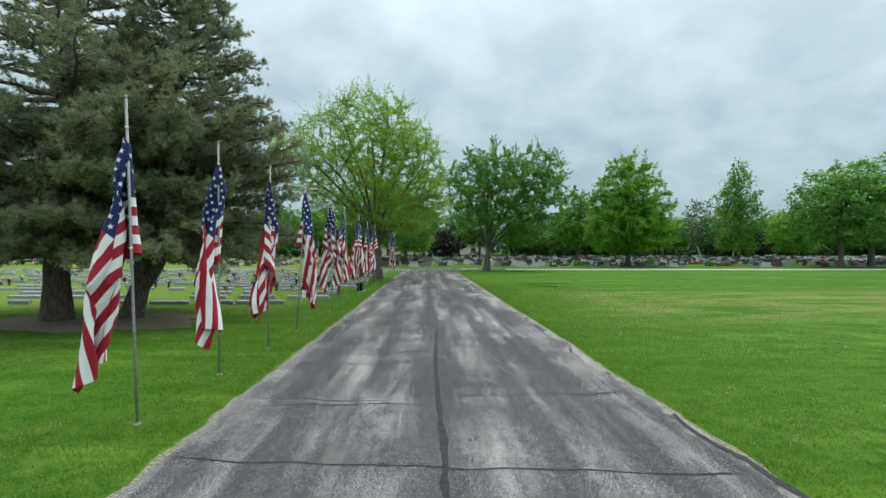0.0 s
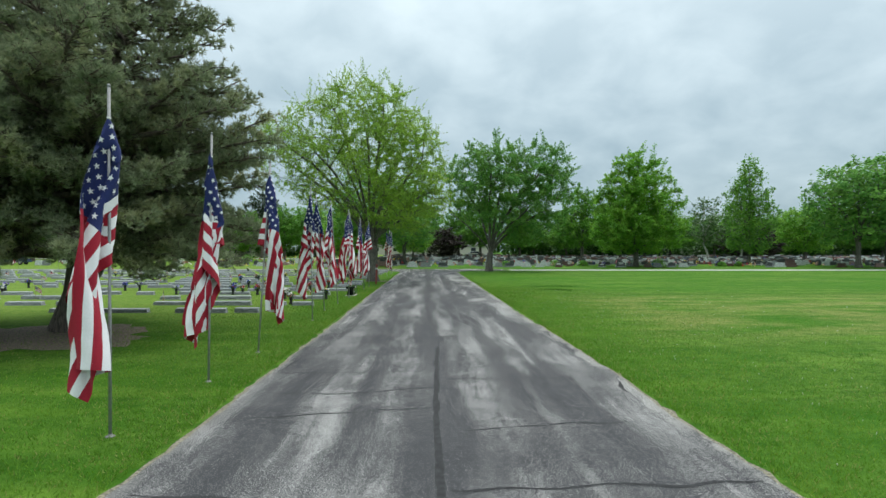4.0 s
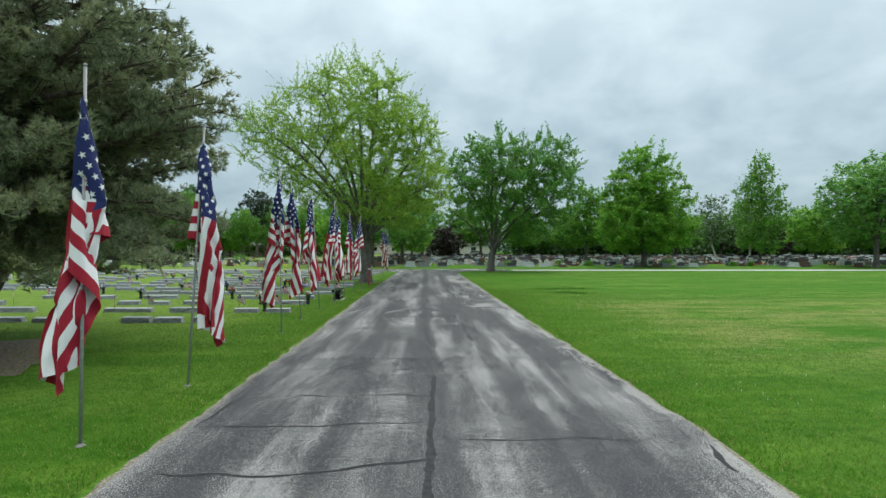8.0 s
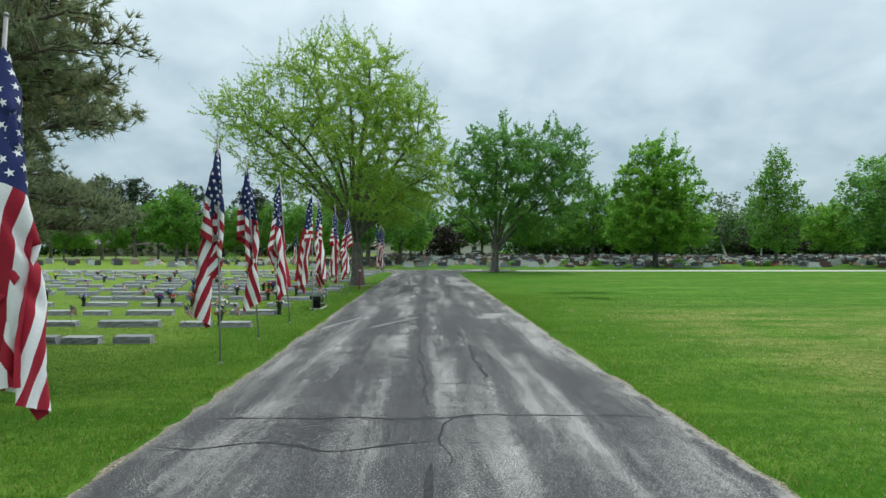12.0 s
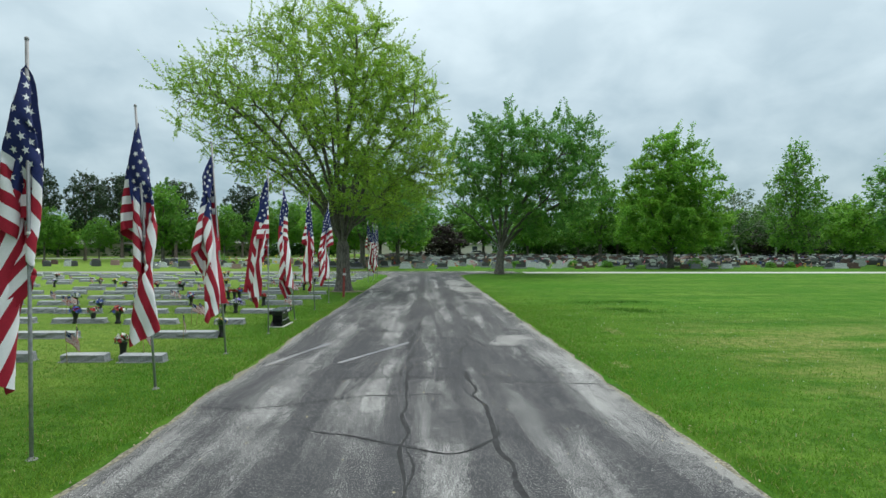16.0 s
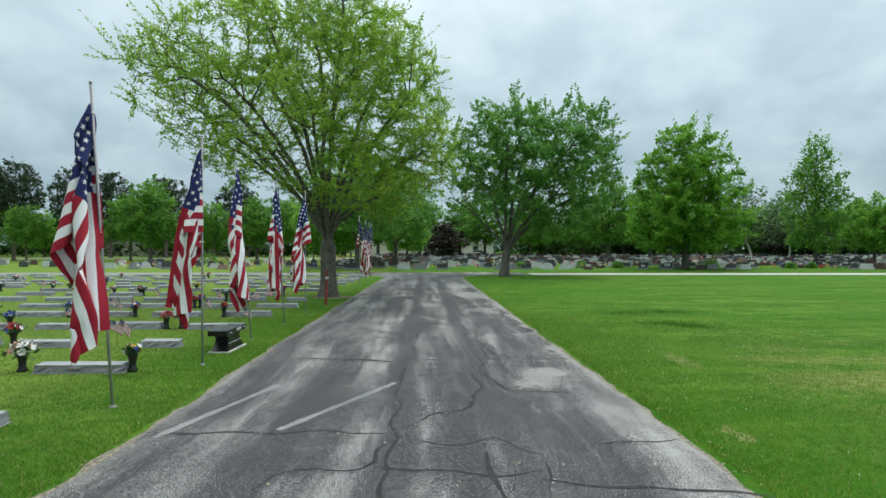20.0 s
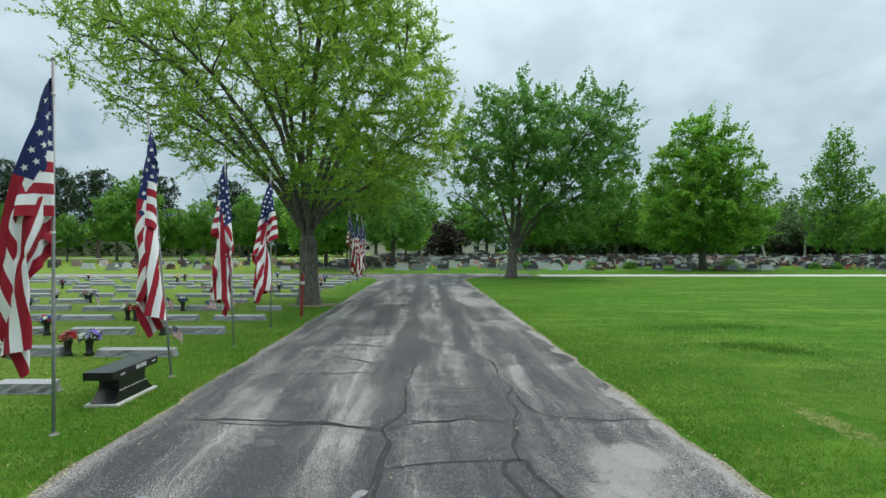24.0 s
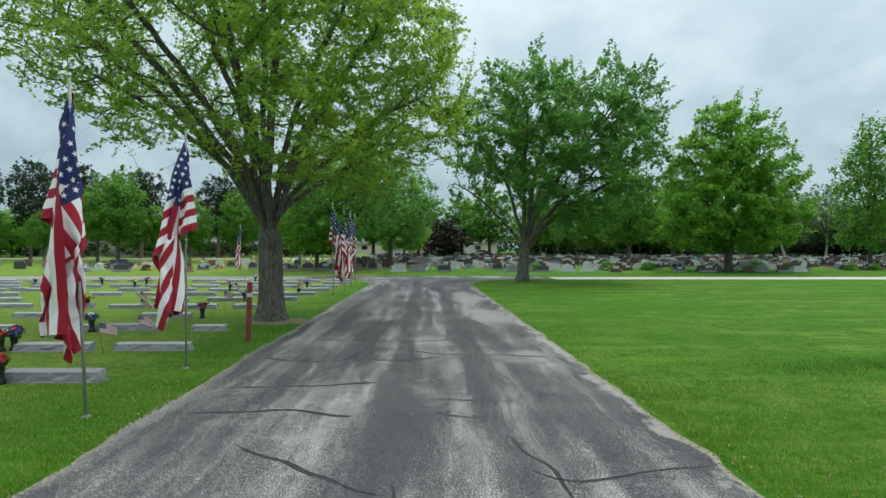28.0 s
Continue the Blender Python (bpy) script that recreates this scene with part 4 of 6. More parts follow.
def flag_cloth(spot, hoist, fly, nu=90, per=4):
    """Striped cloth and its stars, laid out by the given hang."""
    nv = 13 * per
    grid = [[spot(i / nu, j / nv) for j in range(nv + 1)] for i in range(nu + 1)]
    V = [p for row in grid for p in row]
    F, M = [], []
    for i in range(nu):
        for j in range(nv):
            F.append((i * (nv + 1) + j, (i + 1) * (nv + 1) + j, (i + 1) * (nv + 1) + j + 1, i * (nv + 1) + j + 1))
            stripe = j // per
            M.append(2 if i < nu * 0.4 and stripe < 7 else (0 if stripe % 2 == 0 else 1))
    cloth = fast_mesh("cloth", V, F, [RED, WHITE, BLUE], M, True)
    SV, SF = [], []
    for r in range(9):
        for c in range(11):
            if (r + c) % 2:
                continue
            cu, cv = 0.4 * (c + 1) / 12, (7 / 13) * (r + 1) / 10
            for side in (1, -1):
                ring = []
                p0 = spot(cu, cv)
                nrm = (spot(cu + 0.01, cv) - spot(cu - 0.01, cv)).cross(spot(cu, cv + 0.015) - spot(cu, cv - 0.015))
                nrm.normalize()
                n0 = len(SV)
                SV.append(p0 + nrm * side * 0.006)
                for k in range(10):
                    rad = (0.042 if k % 2 == 0 else 0.017) * hoist / 1.52
                    a = k * math.pi / 5 + math.pi / 2
                    q = spot(max(0, cu + rad * math.sin(a) / fly), cv + rad * math.cos(a) / hoist)
                    ring.append(n0 + 1 + k)
                    SV.append(q + nrm * side * 0.006)
                for k in range(10):
                    SF.append((n0, ring[k], ring[(k + 1) % 10]))
    return cloth, fast_mesh("star_pattern", SV, SF, WHITE)


def lathe(profile, sides, mat, name, smooth=True):
    """A turned shape from (radius, height) pairs."""
    V, F = [], []
    for r, z in profile:
        V += [(r * math.cos(2 * math.pi * k / sides), r * math.sin(2 * math.pi * k / sides), z) for k in range(sides)]
    for i in range(len(profile) - 1):
        for k in range(sides):
            F.append((i * sides + k, i * sides + (k + 1) % sides, (i + 1) * sides + (k + 1) % sides, (i + 1) * sides + k))
    return fast_mesh(name, V, F, mat, smooth=smooth)


POLE_H = 4.12
pole_low = lathe([(0.0, 0), (0.0185, 0.0), (0.0185, 1.45), (0.017, 1.47), (0.0165, 1.9)], 10, STEEL, "pole")
pole_high = lathe([(0.0175, 1.9), (0.0170, 4.09), (0.0, 4.09)], 10, ALUM, "upper_pole")
finial = lathe([(0.0, 4.085), (0.020, 4.086), (0.020, 4.11), (0.012, POLE_H), (0.0, POLE_H)], 10, ALUM, "cap")
sleeve = lathe([(0.0, -0.02), (0.055, -0.02), (0.055, 0.008), (0.048, 0.012), (0.026, 0.013), (0.026, 0.03), (0.0, 0.03)], 12, LANE, "ground_sleeve")
clip_a = lathe([(0.0, 0), (0.022, 0.0), (0.024, 0.015), (0.022, 0.03), (0.0, 0.03)], 8, ROPE, "clip")

# seed, top of the hoist, first way of the fly, steady breeze, lean of the pole
HANGS = [(101, 3.66, 188, -0.45, 0.0, 2.2), (102, 3.74, 170, -0.2, -0.1, 0.4), (203, 3.80, 200, -0.3, 0.1, -0.6), (204, 3.84, 185, -0.25, 0.0, -3.6), (205, 3.88, 176, -0.35, -0.1, 0.8),
         (6, 3.88, 192, -0.30, 0.1, 4.2), (207, 3.88, 170, -0.2, -0.2, 4.0), (208, 3.90, 180, -0.35, 0.0, 0.2), (209, 3.92, 180, 0.1, -0.1, 5.3), (210, 3.92, 200, -0.1, 0.1, 3.0), (11, 3.92, 182, -0.3, -0.1, 0.2)]
FLAG_STYLES = [flag_cloth(hung(G), 1.52, 2.90, 2 * NU, 4) for G in hang(HANGS)]


def flag_on_pole(style):
    root = new("flag_on_pole")
    part("pole", pole_low, root, "galvanised steel lower pole")
    part("upper_pole", pole_high, root)
    part("cap", finial, root)
    part("ground_sleeve", sleeve, root, "grey ground socket")
    part("clip", clip_a, root, m=pose(0, 0, 3.70))
    part("clip", clip_a, root, m=pose(0, 0, 2.19))
    cloth = part("cloth", FLAG_STYLES[style][0], root, "red, white and navy striped cotton cloth")
    tagged(part("star_pattern", FLAG_STYLES[style][1], cloth), kind="stuff")
    return tagged(root, "large American flag hanging limp on a grey metal pole", "flag", "flags along the drive")


# x, y, lean, height
FLAGS = [(-3.83, 6.77, 2.2, 1.0), (-3.94, 9.50, 0.4, 0.995), (-3.95, 12.15, -0.6, 1.0), (-4.02, 14.74, -3.6, 0.99), (-4.17, 20.12, 0.8, 1.02), (-4.40, 22.87, 4.2, 1.04),
         (-4.46, 25.65, 4.0, 1.04), (-4.46, 28.30, 0.2, 1.0), (-4.54, 31.02, 5.3, 1.01), (-4.58, 33.72, 3.0, 0.99), (-4.66, 36.40, 0.2, 0.98)]
flags = []
for k, (x, y, lean_deg, tall) in enumerate(FLAGS):
    flags.append(flag_on_pole(k))
    flags[-1].matrix_world = pose(x, y, 0, 0, -lean_deg, 0) @ Matrix.Diagonal((1, 1, tall, 1))
for x, y, k, turn in ((-5.05, 50.6, 3, 8), (-5.05, 53.2, 2, -10), (-5.2, 56.0, 1, 0), (-5.4, 58.7, 4, 12),
                      (-16.4, 70.4, 1, 10), (-45.5, 70.6, 2, -5), (-48.0, 70.5, 3, 8), (-53.0, 70.6, 0, 0), (-56.0, 70.5, 1, 10)):
    far_flag = copy_thing(flags[k], pose(x, y, 0, 0, -0.5, turn))
    far_flag.scale = (1, 1, 1)


# ---- low granite markers ----
def marker_mesh(seed, w, d, h, mat):
    """A low marker: rock-pitched sides, a sawn top that slopes to the front."""
    rng = random.Random(seed)
    nx, nz = max(6, int(w / 0.10)), 3
    V, F = [], []
    ring = [(-w / 2 + w * i / nx, -d / 2) for i in range(nx)] + [(w / 2, -d / 2 + d * i / 3) for i in range(3)] + [(w / 2 - w * i / nx, d / 2) for i in range(nx)] + [(-w / 2, d / 2 - d * i / 3) for i in range(3)]
    n = len(ring)
    for k in range(nz + 1):
        for x, y in ring:
            top = h * (0.86 + 0.14 * (y + d / 2) / d)
            z = -0.03 + (top + 0.03) * k / nz
            j = 0.022 if 0 < k < nz else (0.010 if k == 0 else 0.004)
            V.append((x * (1 - 0.01 * k) + rng.uniform(-j, j), y * (1 - 0.03 * k) + rng.uniform(-j, j), z))
    for k in range(nz):
        for i in range(n):
            F.append((k * n + i, k * n + (i + 1) % n, (k + 1) * n + (i + 1) % n, (k + 1) * n + i))
    # the sawn top, as strips between front and back
    front = [nz * n + i for i in range(nx + 1)]
    back = [nz * n + (nx + 3 + nx - i) % n for i in range(nx + 1)]
    M = [0] * len(F)
    for i in range(nx):
        F.append((front[i], front[i + 1], back[i + 1], back[i]))
        M.append(1)
    return fast_mesh("grave_marker", V, F, mat, M)


def slab_mesh(w, d):
    return bm_mesh("footing", box_bm(w, d, 0.045, 0.008, (0, 0, -0.03)), GREY)


TOP = granite("sawn_granite_top", (0.37, 0.385, 0.40), 0.5)
TOP_DARK = granite("weathered_granite_top", (0.25, 0.265, 0.28), 0.5)
MARKERS = {}
for key, w in (("double", 1.48), ("single", 0.82), ("wide", 1.62)):
    for k in range(3):
        MARKERS[key, k] = (marker_mesh(11 * k + len(key), w, 0.22, (0.165, 0.18, 0.15)[k], [ROCK, (TOP, TOP_DARK, TOP)[k]]), slab_mesh(w + 0.05, 0.28))


def grave_marker(kind, k, x, y, turn):
    mk, sl = MARKERS[kind, k]
    ob = new("grave_marker", mk)
    part("footing", sl, ob, "thin granite footing")
    ob.matrix_world = pose(x, y, 0, 0, 0, turn)
    words = {"double": "wide low grey granite double grave marker in the lawn", "single": "short low grey granite single grave marker in the lawn", "wide": "long low grey granite family grave marker in the lawn"}
    return tagged(ob, words[kind], "gravestone", "low grave markers")


ROW0, PITCH = 22.35, 2.615
KNOWN = {0: [(-9.05, "single"), (-8.12, "single"), (-7.0, "single")], 1: [(-10.9, "wide"), (-8.6, "wide"), (-6.8, "single"), (-5.7, "single")],
         2: [(-12.35, "single"), (-11.2, "single"), (-9.5, "double"), (-6.22, "double")], 3: [(-10.5, "double"), (-8.35, "double"), (-6.12, "single")],
         4: [(-10.0, "double"), (-8.25, "double"), (-6.05, "double")], 5: [(-10.6, "double"), (-8.4, "double"), (-6.23, "double")],
         6: [(-10.55, "double"), (-8.0, "double"), (-6.1, "double")], 7: [(-11.5, "double"), (-9.4, "single"), (-8.1, "double"), (-6.1, "single")],
         8: [(-12.3, "double"), (-8.5, "double")]}
rng = random.Random(5)
spare = []
for r in range(16):
    y = ROW0 + PITCH * r
    spots = [(x, kind) for x, kind in KNOWN.get(r, [(-6.6 - 0.3 * rng.random(), "double"), (-8.8, "double"), (-11.0, "double")])]
    x = min(s[0] for s in spots) - 2.1
    while x > -54:
        if rng.random() > 0.24:
            kind = rng.choice(("double", "double", "double", "single", "wide"))
            spots.append((x + rng.uniform(-0.15, 0.15), kind))
            if kind == "single" and rng.random() < 0.5:
                spots.append((x + 0.98, "single"))
        x -= rng.choice((2.0, 2.15, 2.3))
    for x, kind in spots:
        if x > -32:
            grave_marker(kind, rng.randrange(3), x, y + rng.uniform(-0.12, 0.12), rng.uniform(-1.2, 1.2) + 1.0)
        else:
            spare.append((x, y, 1.48 if kind == "double" else 0.9))


def joined_boxes(name, rows, mats, label, category, group):
    """Many far stones as one mesh: rows of x, y, z, width, depth, height, material."""
    V, F, M = [], [], []
    for x, y, z, w, d, h, mi in rows:
        n = len(V)
        c = 0.04 * h
        V += [(x - w / 2, y - d / 2, z - 0.02), (x + w / 2, y - d / 2, z - 0.02), (x + w / 2, y + d / 2, z - 0.02), (x - w / 2, y + d / 2, z - 0.02),
              (x - w * 0.47, y - d / 2, z + h * 0.82), (x + w * 0.47, y - d / 2, z + h * 0.82), (x + w * 0.47, y + d / 2, z + h * 0.82), (x - w * 0.47, y + d / 2, z + h * 0.82),
              (x - w * 0.33, y - d * 0.42, z + h), (x + w * 0.33, y - d * 0.42, z + h), (x + w * 0.33, y + d * 0.42, z + h), (x - w * 0.33, y + d * 0.42, z + h)]
        for a, b in ((0, 4), (4, 8)):
            for k in range(4):
                F.append((n + a + k, n + a + (k + 1) % 4, n + b + (k + 1) % 4, n + b + k))
                M.append(mi)
        F.append((n + 8, n + 9, n + 10, n + 11))
        M.append(mi)
    return tagged(new(name, fast_mesh(name, V, F, mats, M)), label, category, group, "stuff")


joined_boxes("far_grave_markers", [(x, y, 0, w, 0.24, 0.24, 0) for x, y, w in spare], [TOP], "far rows of low grey granite grave markers", "gravestones", "")


# ---- upright headstones beyond the cross road ----
def headstone_meshes(w, h, top, mat):
    """Tablet with a shaped top, on a base block."""
    prof = []
    for i in range(17):
        s = -1 + 2 * i / 16
        if top == "serpentine":
            z = h - 0.10 + 0.10 * math.cos(s * math.pi * 0.9)
        elif top == "arch":
            z = h - 0.26 * s * s
        elif top == "shoulder":
            z = h if abs(s) < 0.62 else h - 0.13
        else:
            z = h - 0.02 * s * s
        prof.append((s * w / 2, z))
    V, F = [], []
    for y in (-0.10, 0.10):
        V += [(x, y, 0.18) for x, _ in prof] + [(x, y, z) for x, z in prof]
    n = len(prof)
    for i in range(n - 1):
        F += [(i, i + 1, n + i + 1, n + i), (2 * n + i + 1, 2 * n + i, 3 * n + i, 3 * n + i + 1), (n + i, n + i + 1, 3 * n + i + 1, 3 * n + i)]
    F += [(0, n, 3 * n, 2 * n), (n - 1, 3 * n - 1, 4 * n - 1, 2 * n - 1)]
    return fast_mesh("tablet", V, F, mat), bm_mesh("base", box_bm(w + 0.30, 0.36, 0.22, 0.012, (0, 0, -0.03)), mat if mat is not DARK else GREY)


STONE_WORDS = {"grey": GREY, "pale": PALE, "charcoal": DARK, "rose": ROSE, "mahogany": BROWN}
HEAD = {}
for tone, mat in STONE_WORDS.items():
    for shape, (w, h) in (("serpentine", (1.05, 0.74)), ("flat", (1.20, 0.62)), ("arch", (0.80, 0.76)), ("shoulder", (1.0, 0.68))):
        HEAD[tone, shape] = headstone_meshes(w, h, shape, mat)
panel_mesh = bm_mesh("inscription_panel", box_bm(0.58, 0.012, 0.26, 0.002, (0, 0, 0)), ETCH)


def headstone(tone, shape, x, y, turn, scale, panel):
    root = new("headstone")
    tab, base = HEAD[tone, shape]
    tablet = part("tablet", tab, root)
    part("base", base, root)
    if panel:
        part("inscription_panel", panel_mesh, tablet, "lighter etched panel", pose(0, -0.103, 0.36))
    root.matrix_world = pose(x, y, rise(y), 0, 0, turn) @ Matrix.Diagonal((scale, scale, scale, 1))
    return tagged(root, f"{tone} granite upright headstone with a {shape} top", "gravestone", "upright headstones")


rng = random.Random(12)
far_rows = []
tones = ("grey", "grey", "pale", "pale", "pale", "charcoal", "charcoal", "charcoal", "charcoal", "charcoal", "rose", "mahogany", "mahogany")
shapes = ("serpentine", "flat", "flat", "arch", "shoulder")
for r in range(27):
    y = 77.0 + (3.3 * r if r < 3 else 3.6 + 2.35 * r)
    x = -62.0 if r > 1 else -50.0
    while x < 125:
        x += rng.choice((1.4, 1.8, 2.4) if r < 2 else (0.95, 1.2, 1.5, 2.0))
        if rng.random() < 0.12 or (r < 2 and rng.random() < 0.45):
            continue
        if x < -14 and (r > 5 or rng.random() < 0.55):
            continue
        tone, shape = rng.choice(tones), rng.choice(shapes)
        sc = rng.uniform(0.72, 1.08)
        yy = y + rng.uniform(-0.5, 0.5)
        if (r < 5 and -34 < x < 50) or (r < 2 and x < 78):
            headstone(tone, shape, x, yy, rng.uniform(-4, 4), sc, rng.random() < 0.3 and tone in ("charcoal", "mahogany"))
        else:
            mi = ("grey", "pale", "charcoal", "rose", "mahogany").index(tone)
            far_rows.append((x, yy, rise(yy), (1.1 if shape != "arch" else 0.75) * sc, 0.22, rng.uniform(0.6, 0.85) * sc, mi))
joined_boxes("far_headstones", far_rows, [GREY, PALE, DARK, ROSE, BROWN], "distant crowded rows of upright granite headstones", "gravestones", "")


# ---- flowers and stick flags on the graves ----
def far_blooms(count, seed):
    """Small bright bunches set before the far headstones, too many to count."""
    g = np.random.default_rng(seed)
    rows_y = 76.7 + 2.4 * g.integers(0, 18, count) + g.normal(0, 0.3, count)
    base = np.stack([g.uniform(-40, 110, count), rows_y, 0.012 * (rows_y - 74.0) + g.uniform(0.25, 0.6, count)], axis=1)
    spots_n = np.repeat(base, 14, axis=0) + g.normal(0, 0.11, (count * 14, 3))
    v, f = leaf_quads(g, spots_n, 0.16, up=0.4, slim=0.9)
    kinds = ("red", "white", "pink", "yellow", "white", "blue", "purple", "peach")
    return tagged(new("far_grave_flowers", fast_mesh("far_grave_flowers", v, f, [PETALS[k] for k in kinds], np.repeat(g.integers(0, len(kinds), count), 14))), "bright bunches of flowers among distant headstones", "flowers", kind="stuff")


far_blooms(620, 44)
vase_mesh = lathe([(0.0, 0.0), (0.075, 0.0), (0.085, 0.03), (0.06, 0.07), (0.055, 0.14), (0.075, 0.27), (0.088, 0.30), (0.078, 0.30), (0.05, 0.26), (0.0, 0.26)], 14, VASE, "vase")


def bouquet_mesh(seed, colours, size):
    """Blooms of curled petals round small cups, over a few leaves."""
    r = np.random.default_rng(seed)
    V, F, M = [], [], []
    n0 = 0
    for b in range(26):
        d = r.normal(size=3)
        d[2] = abs(d[2]) * 0.8 + 0.1
        d /= np.linalg.norm(d)
        c = np.array([0, 0, 0.34]) + d * size * r.uniform(0.55, 1.0) * np.array([1, 1, 0.9])
        mi = int(r.integers(0, len(colours)))
        rad = size * r.uniform(0.26, 0.40)
        for p in range(9):
            a = p * 2 * np.pi / 9 + r.random()
            side = np.cross(d, [0.3, 0.2, 0.9])
            side /= np.linalg.norm(side)
            up = np.cross(d, side)
            o = side * math.cos(a) + up * math.sin(a)
            w = np.cross(d, o)
            lift = d * rad * (0.15 + 0.5 * (p % 3) / 2)
            V += [c, c + o * rad * 0.6 + w * rad * 0.38 + lift * 0.5, c + o * rad + lift, c + o * rad * 0.6 - w * rad * 0.38 + lift * 0.5]
            F.append((n0, n0 + 1, n0 + 2, n0 + 3))
            M.append(mi)
            n0 += 4
    return fast_mesh("bouquet", V, F, [PETALS[c] for c in colours], M)


def foliage_mesh(seed, size):
    r = np.random.default_rng(seed)
    c = np.array([0, 0, 0.36]) + r.normal(0, size * 0.45, (90, 3)) * np.array([1, 1, 0.6])
    v, f = leaf_quads(r, c, size * 0.65)
    return fast_mesh("foliage", v, f, STEM)


VASES = [(-6.29, 25.25, ("red", "white"), 0.14), (-7.27, 27.75, ("peach", "white", "white"), 0.20), (-5.40, 27.75, ("yellow", "white", "blue"), 0.14),
         (-9.36, 30.2, ("red", "white", "blue"), 0.17), (-7.38, 32.75, ("pink", "red"), 0.15), (-7.00, 32.8, ("purple", "white"), 0.19),
         (-9.0, 37.9, ("red", "white"), 0.14), (-11.6, 35.2, ("white", "blue"), 0.15), (-8.9, 40.5, ("blue", "blue", "white"), 0.15),
         (-9.35, 38.1, ("red", "white"), 0.16), (-9.64, 35.3, ("red", "blue", "white"), 0.16), (-14.1, 40.6, ("blue", "white"), 0.14),
         (-13.5, 30.4, ("purple", "white"), 0.16), (-10.13, 30.3, ("red", "white"), 0.15), (-17.6, 33.0, ("purple", "blue"), 0.15), (-16.8, 33.0, ("purple", "white"), 0.15),
         (-6.9, 35.3, ("red", "red"), 0.12), (-20.2, 58.9, ("white", "peach"), 0.16), (-17.6, 58.9, ("red", "white"), 0.15), (-24.0, 58.8, ("white", "pink"), 0.15),
         (-15.2, 43.4, ("red", "white"), 0.15), (-12.6, 46.0, ("white", "yellow"), 0.16), (-7.4, 43.2, ("red", "blue"), 0.14), (-8.1, 48.5, ("white", "purple"), 0.15),
         (-19.8, 45.9, ("red", "white"), 0.15), (-22.5, 38.0, ("white", "pink"), 0.15), (-26.0, 43.2, ("red", "yellow"), 0.15), (-10.7, 53.7, ("red", "white"), 0.15),
         (-14.6, 56.3, ("yellow", "white"), 0.15), (-7.6, 56.3, ("purple", "white"), 0.15), (-6.7, 51.2, ("red", "white"), 0.14), (-29.0, 35.4, ("white", "blue"), 0.15)]
fill = random.Random(31)
for k in range(26):
    r = fill.randrange(3, 16)
    VASES.append((round(-8 - 30 * fill.random(), 2), round(ROW0 + PITCH * r + 0.02, 2), fill.choice((("red", "white"), ("white", "yellow"), ("pink", "white"), ("blue", "white"), ("red", "blue"), ("purple", "white"))), 0.16))
for i, (x, y, cols, size) in enumerate(VASES):
    root = new("flower_vase", vase_mesh)
    tagged(part("bouquet", bouquet_mesh(i, cols, size), root), kind="stuff")
    tagged(part("foliage", foliage_mesh(i, size), root), kind="stuff")
    root.matrix_world = pose(x, y, 0, 0, 0, 40 * i)
    tagged(root, f"black metal grave vase with {' and '.join(sorted(set(cols)))} silk flowers", "vase", "grave flowers")

stick_mesh = lathe([(0.0, -0.05), (0.006, -0.05), (0.006, 0.62), (0.009, 0.63), (0.0, 0.65)], 6, STICK, "stick")
SMALL = [flag_cloth(spread(0.20, 0.30, 0.61, s, k), 0.20, 0.30, 20, 1) for k, s in ((0, 0.45), (1, 0.75))]
small_masters = []
for k in range(2):
    root = new("stick_flag", stick_mesh)
    cloth = part("cloth", SMALL[k][0], root, "small printed striped cloth")
    tagged(part("star_pattern", SMALL[k][1], cloth), kind="stuff")
    small_masters.append(tagged(root, "small American stick flag planted beside a grave marker", "flag", "stick flags on graves"))
SPOTS = [(-7.12, 25.2), (-5.89, 25.3), (-7.11, 29.9), (-7.01, 30.0), (-9.74, 32.5), (-6.03, 27.2), (-5.3, 32.6), (-8.73, 39.0), (-6.83, 37.7), (-7.38, 35.2), (-6.9, 40.3), (-11.69, 40.3),
         (-6.76, 38.9), (-8.98, 42.9), (-10.6, 45.7), (-11.2, 24.7), (-10.0, 24.7), (-6.96, 24.7), (-12.4, 32.5), (-14.8, 35.0), (-16.2, 40.3), (-13.2, 45.6), (-18.4, 37.8), (-9.4, 50.8), (-7.2, 53.4), (-20.4, 43.0), (-23.2, 48.3)]
for k in range(24):
    SPOTS.append((-7 - 28 * fill.random(), ROW0 + PITCH * fill.randrange(2, 15) - 0.15))
for i, (x, y) in enumerate(SPOTS):
    m = pose(x, y - 0.05, 0, 0, -8 + 5 * (i % 4), 30 * (i % 5) - 50)
    if i < 2:
        small_masters[i].matrix_world = m
    else:
        copy_thing(small_masters[i % 2], m)


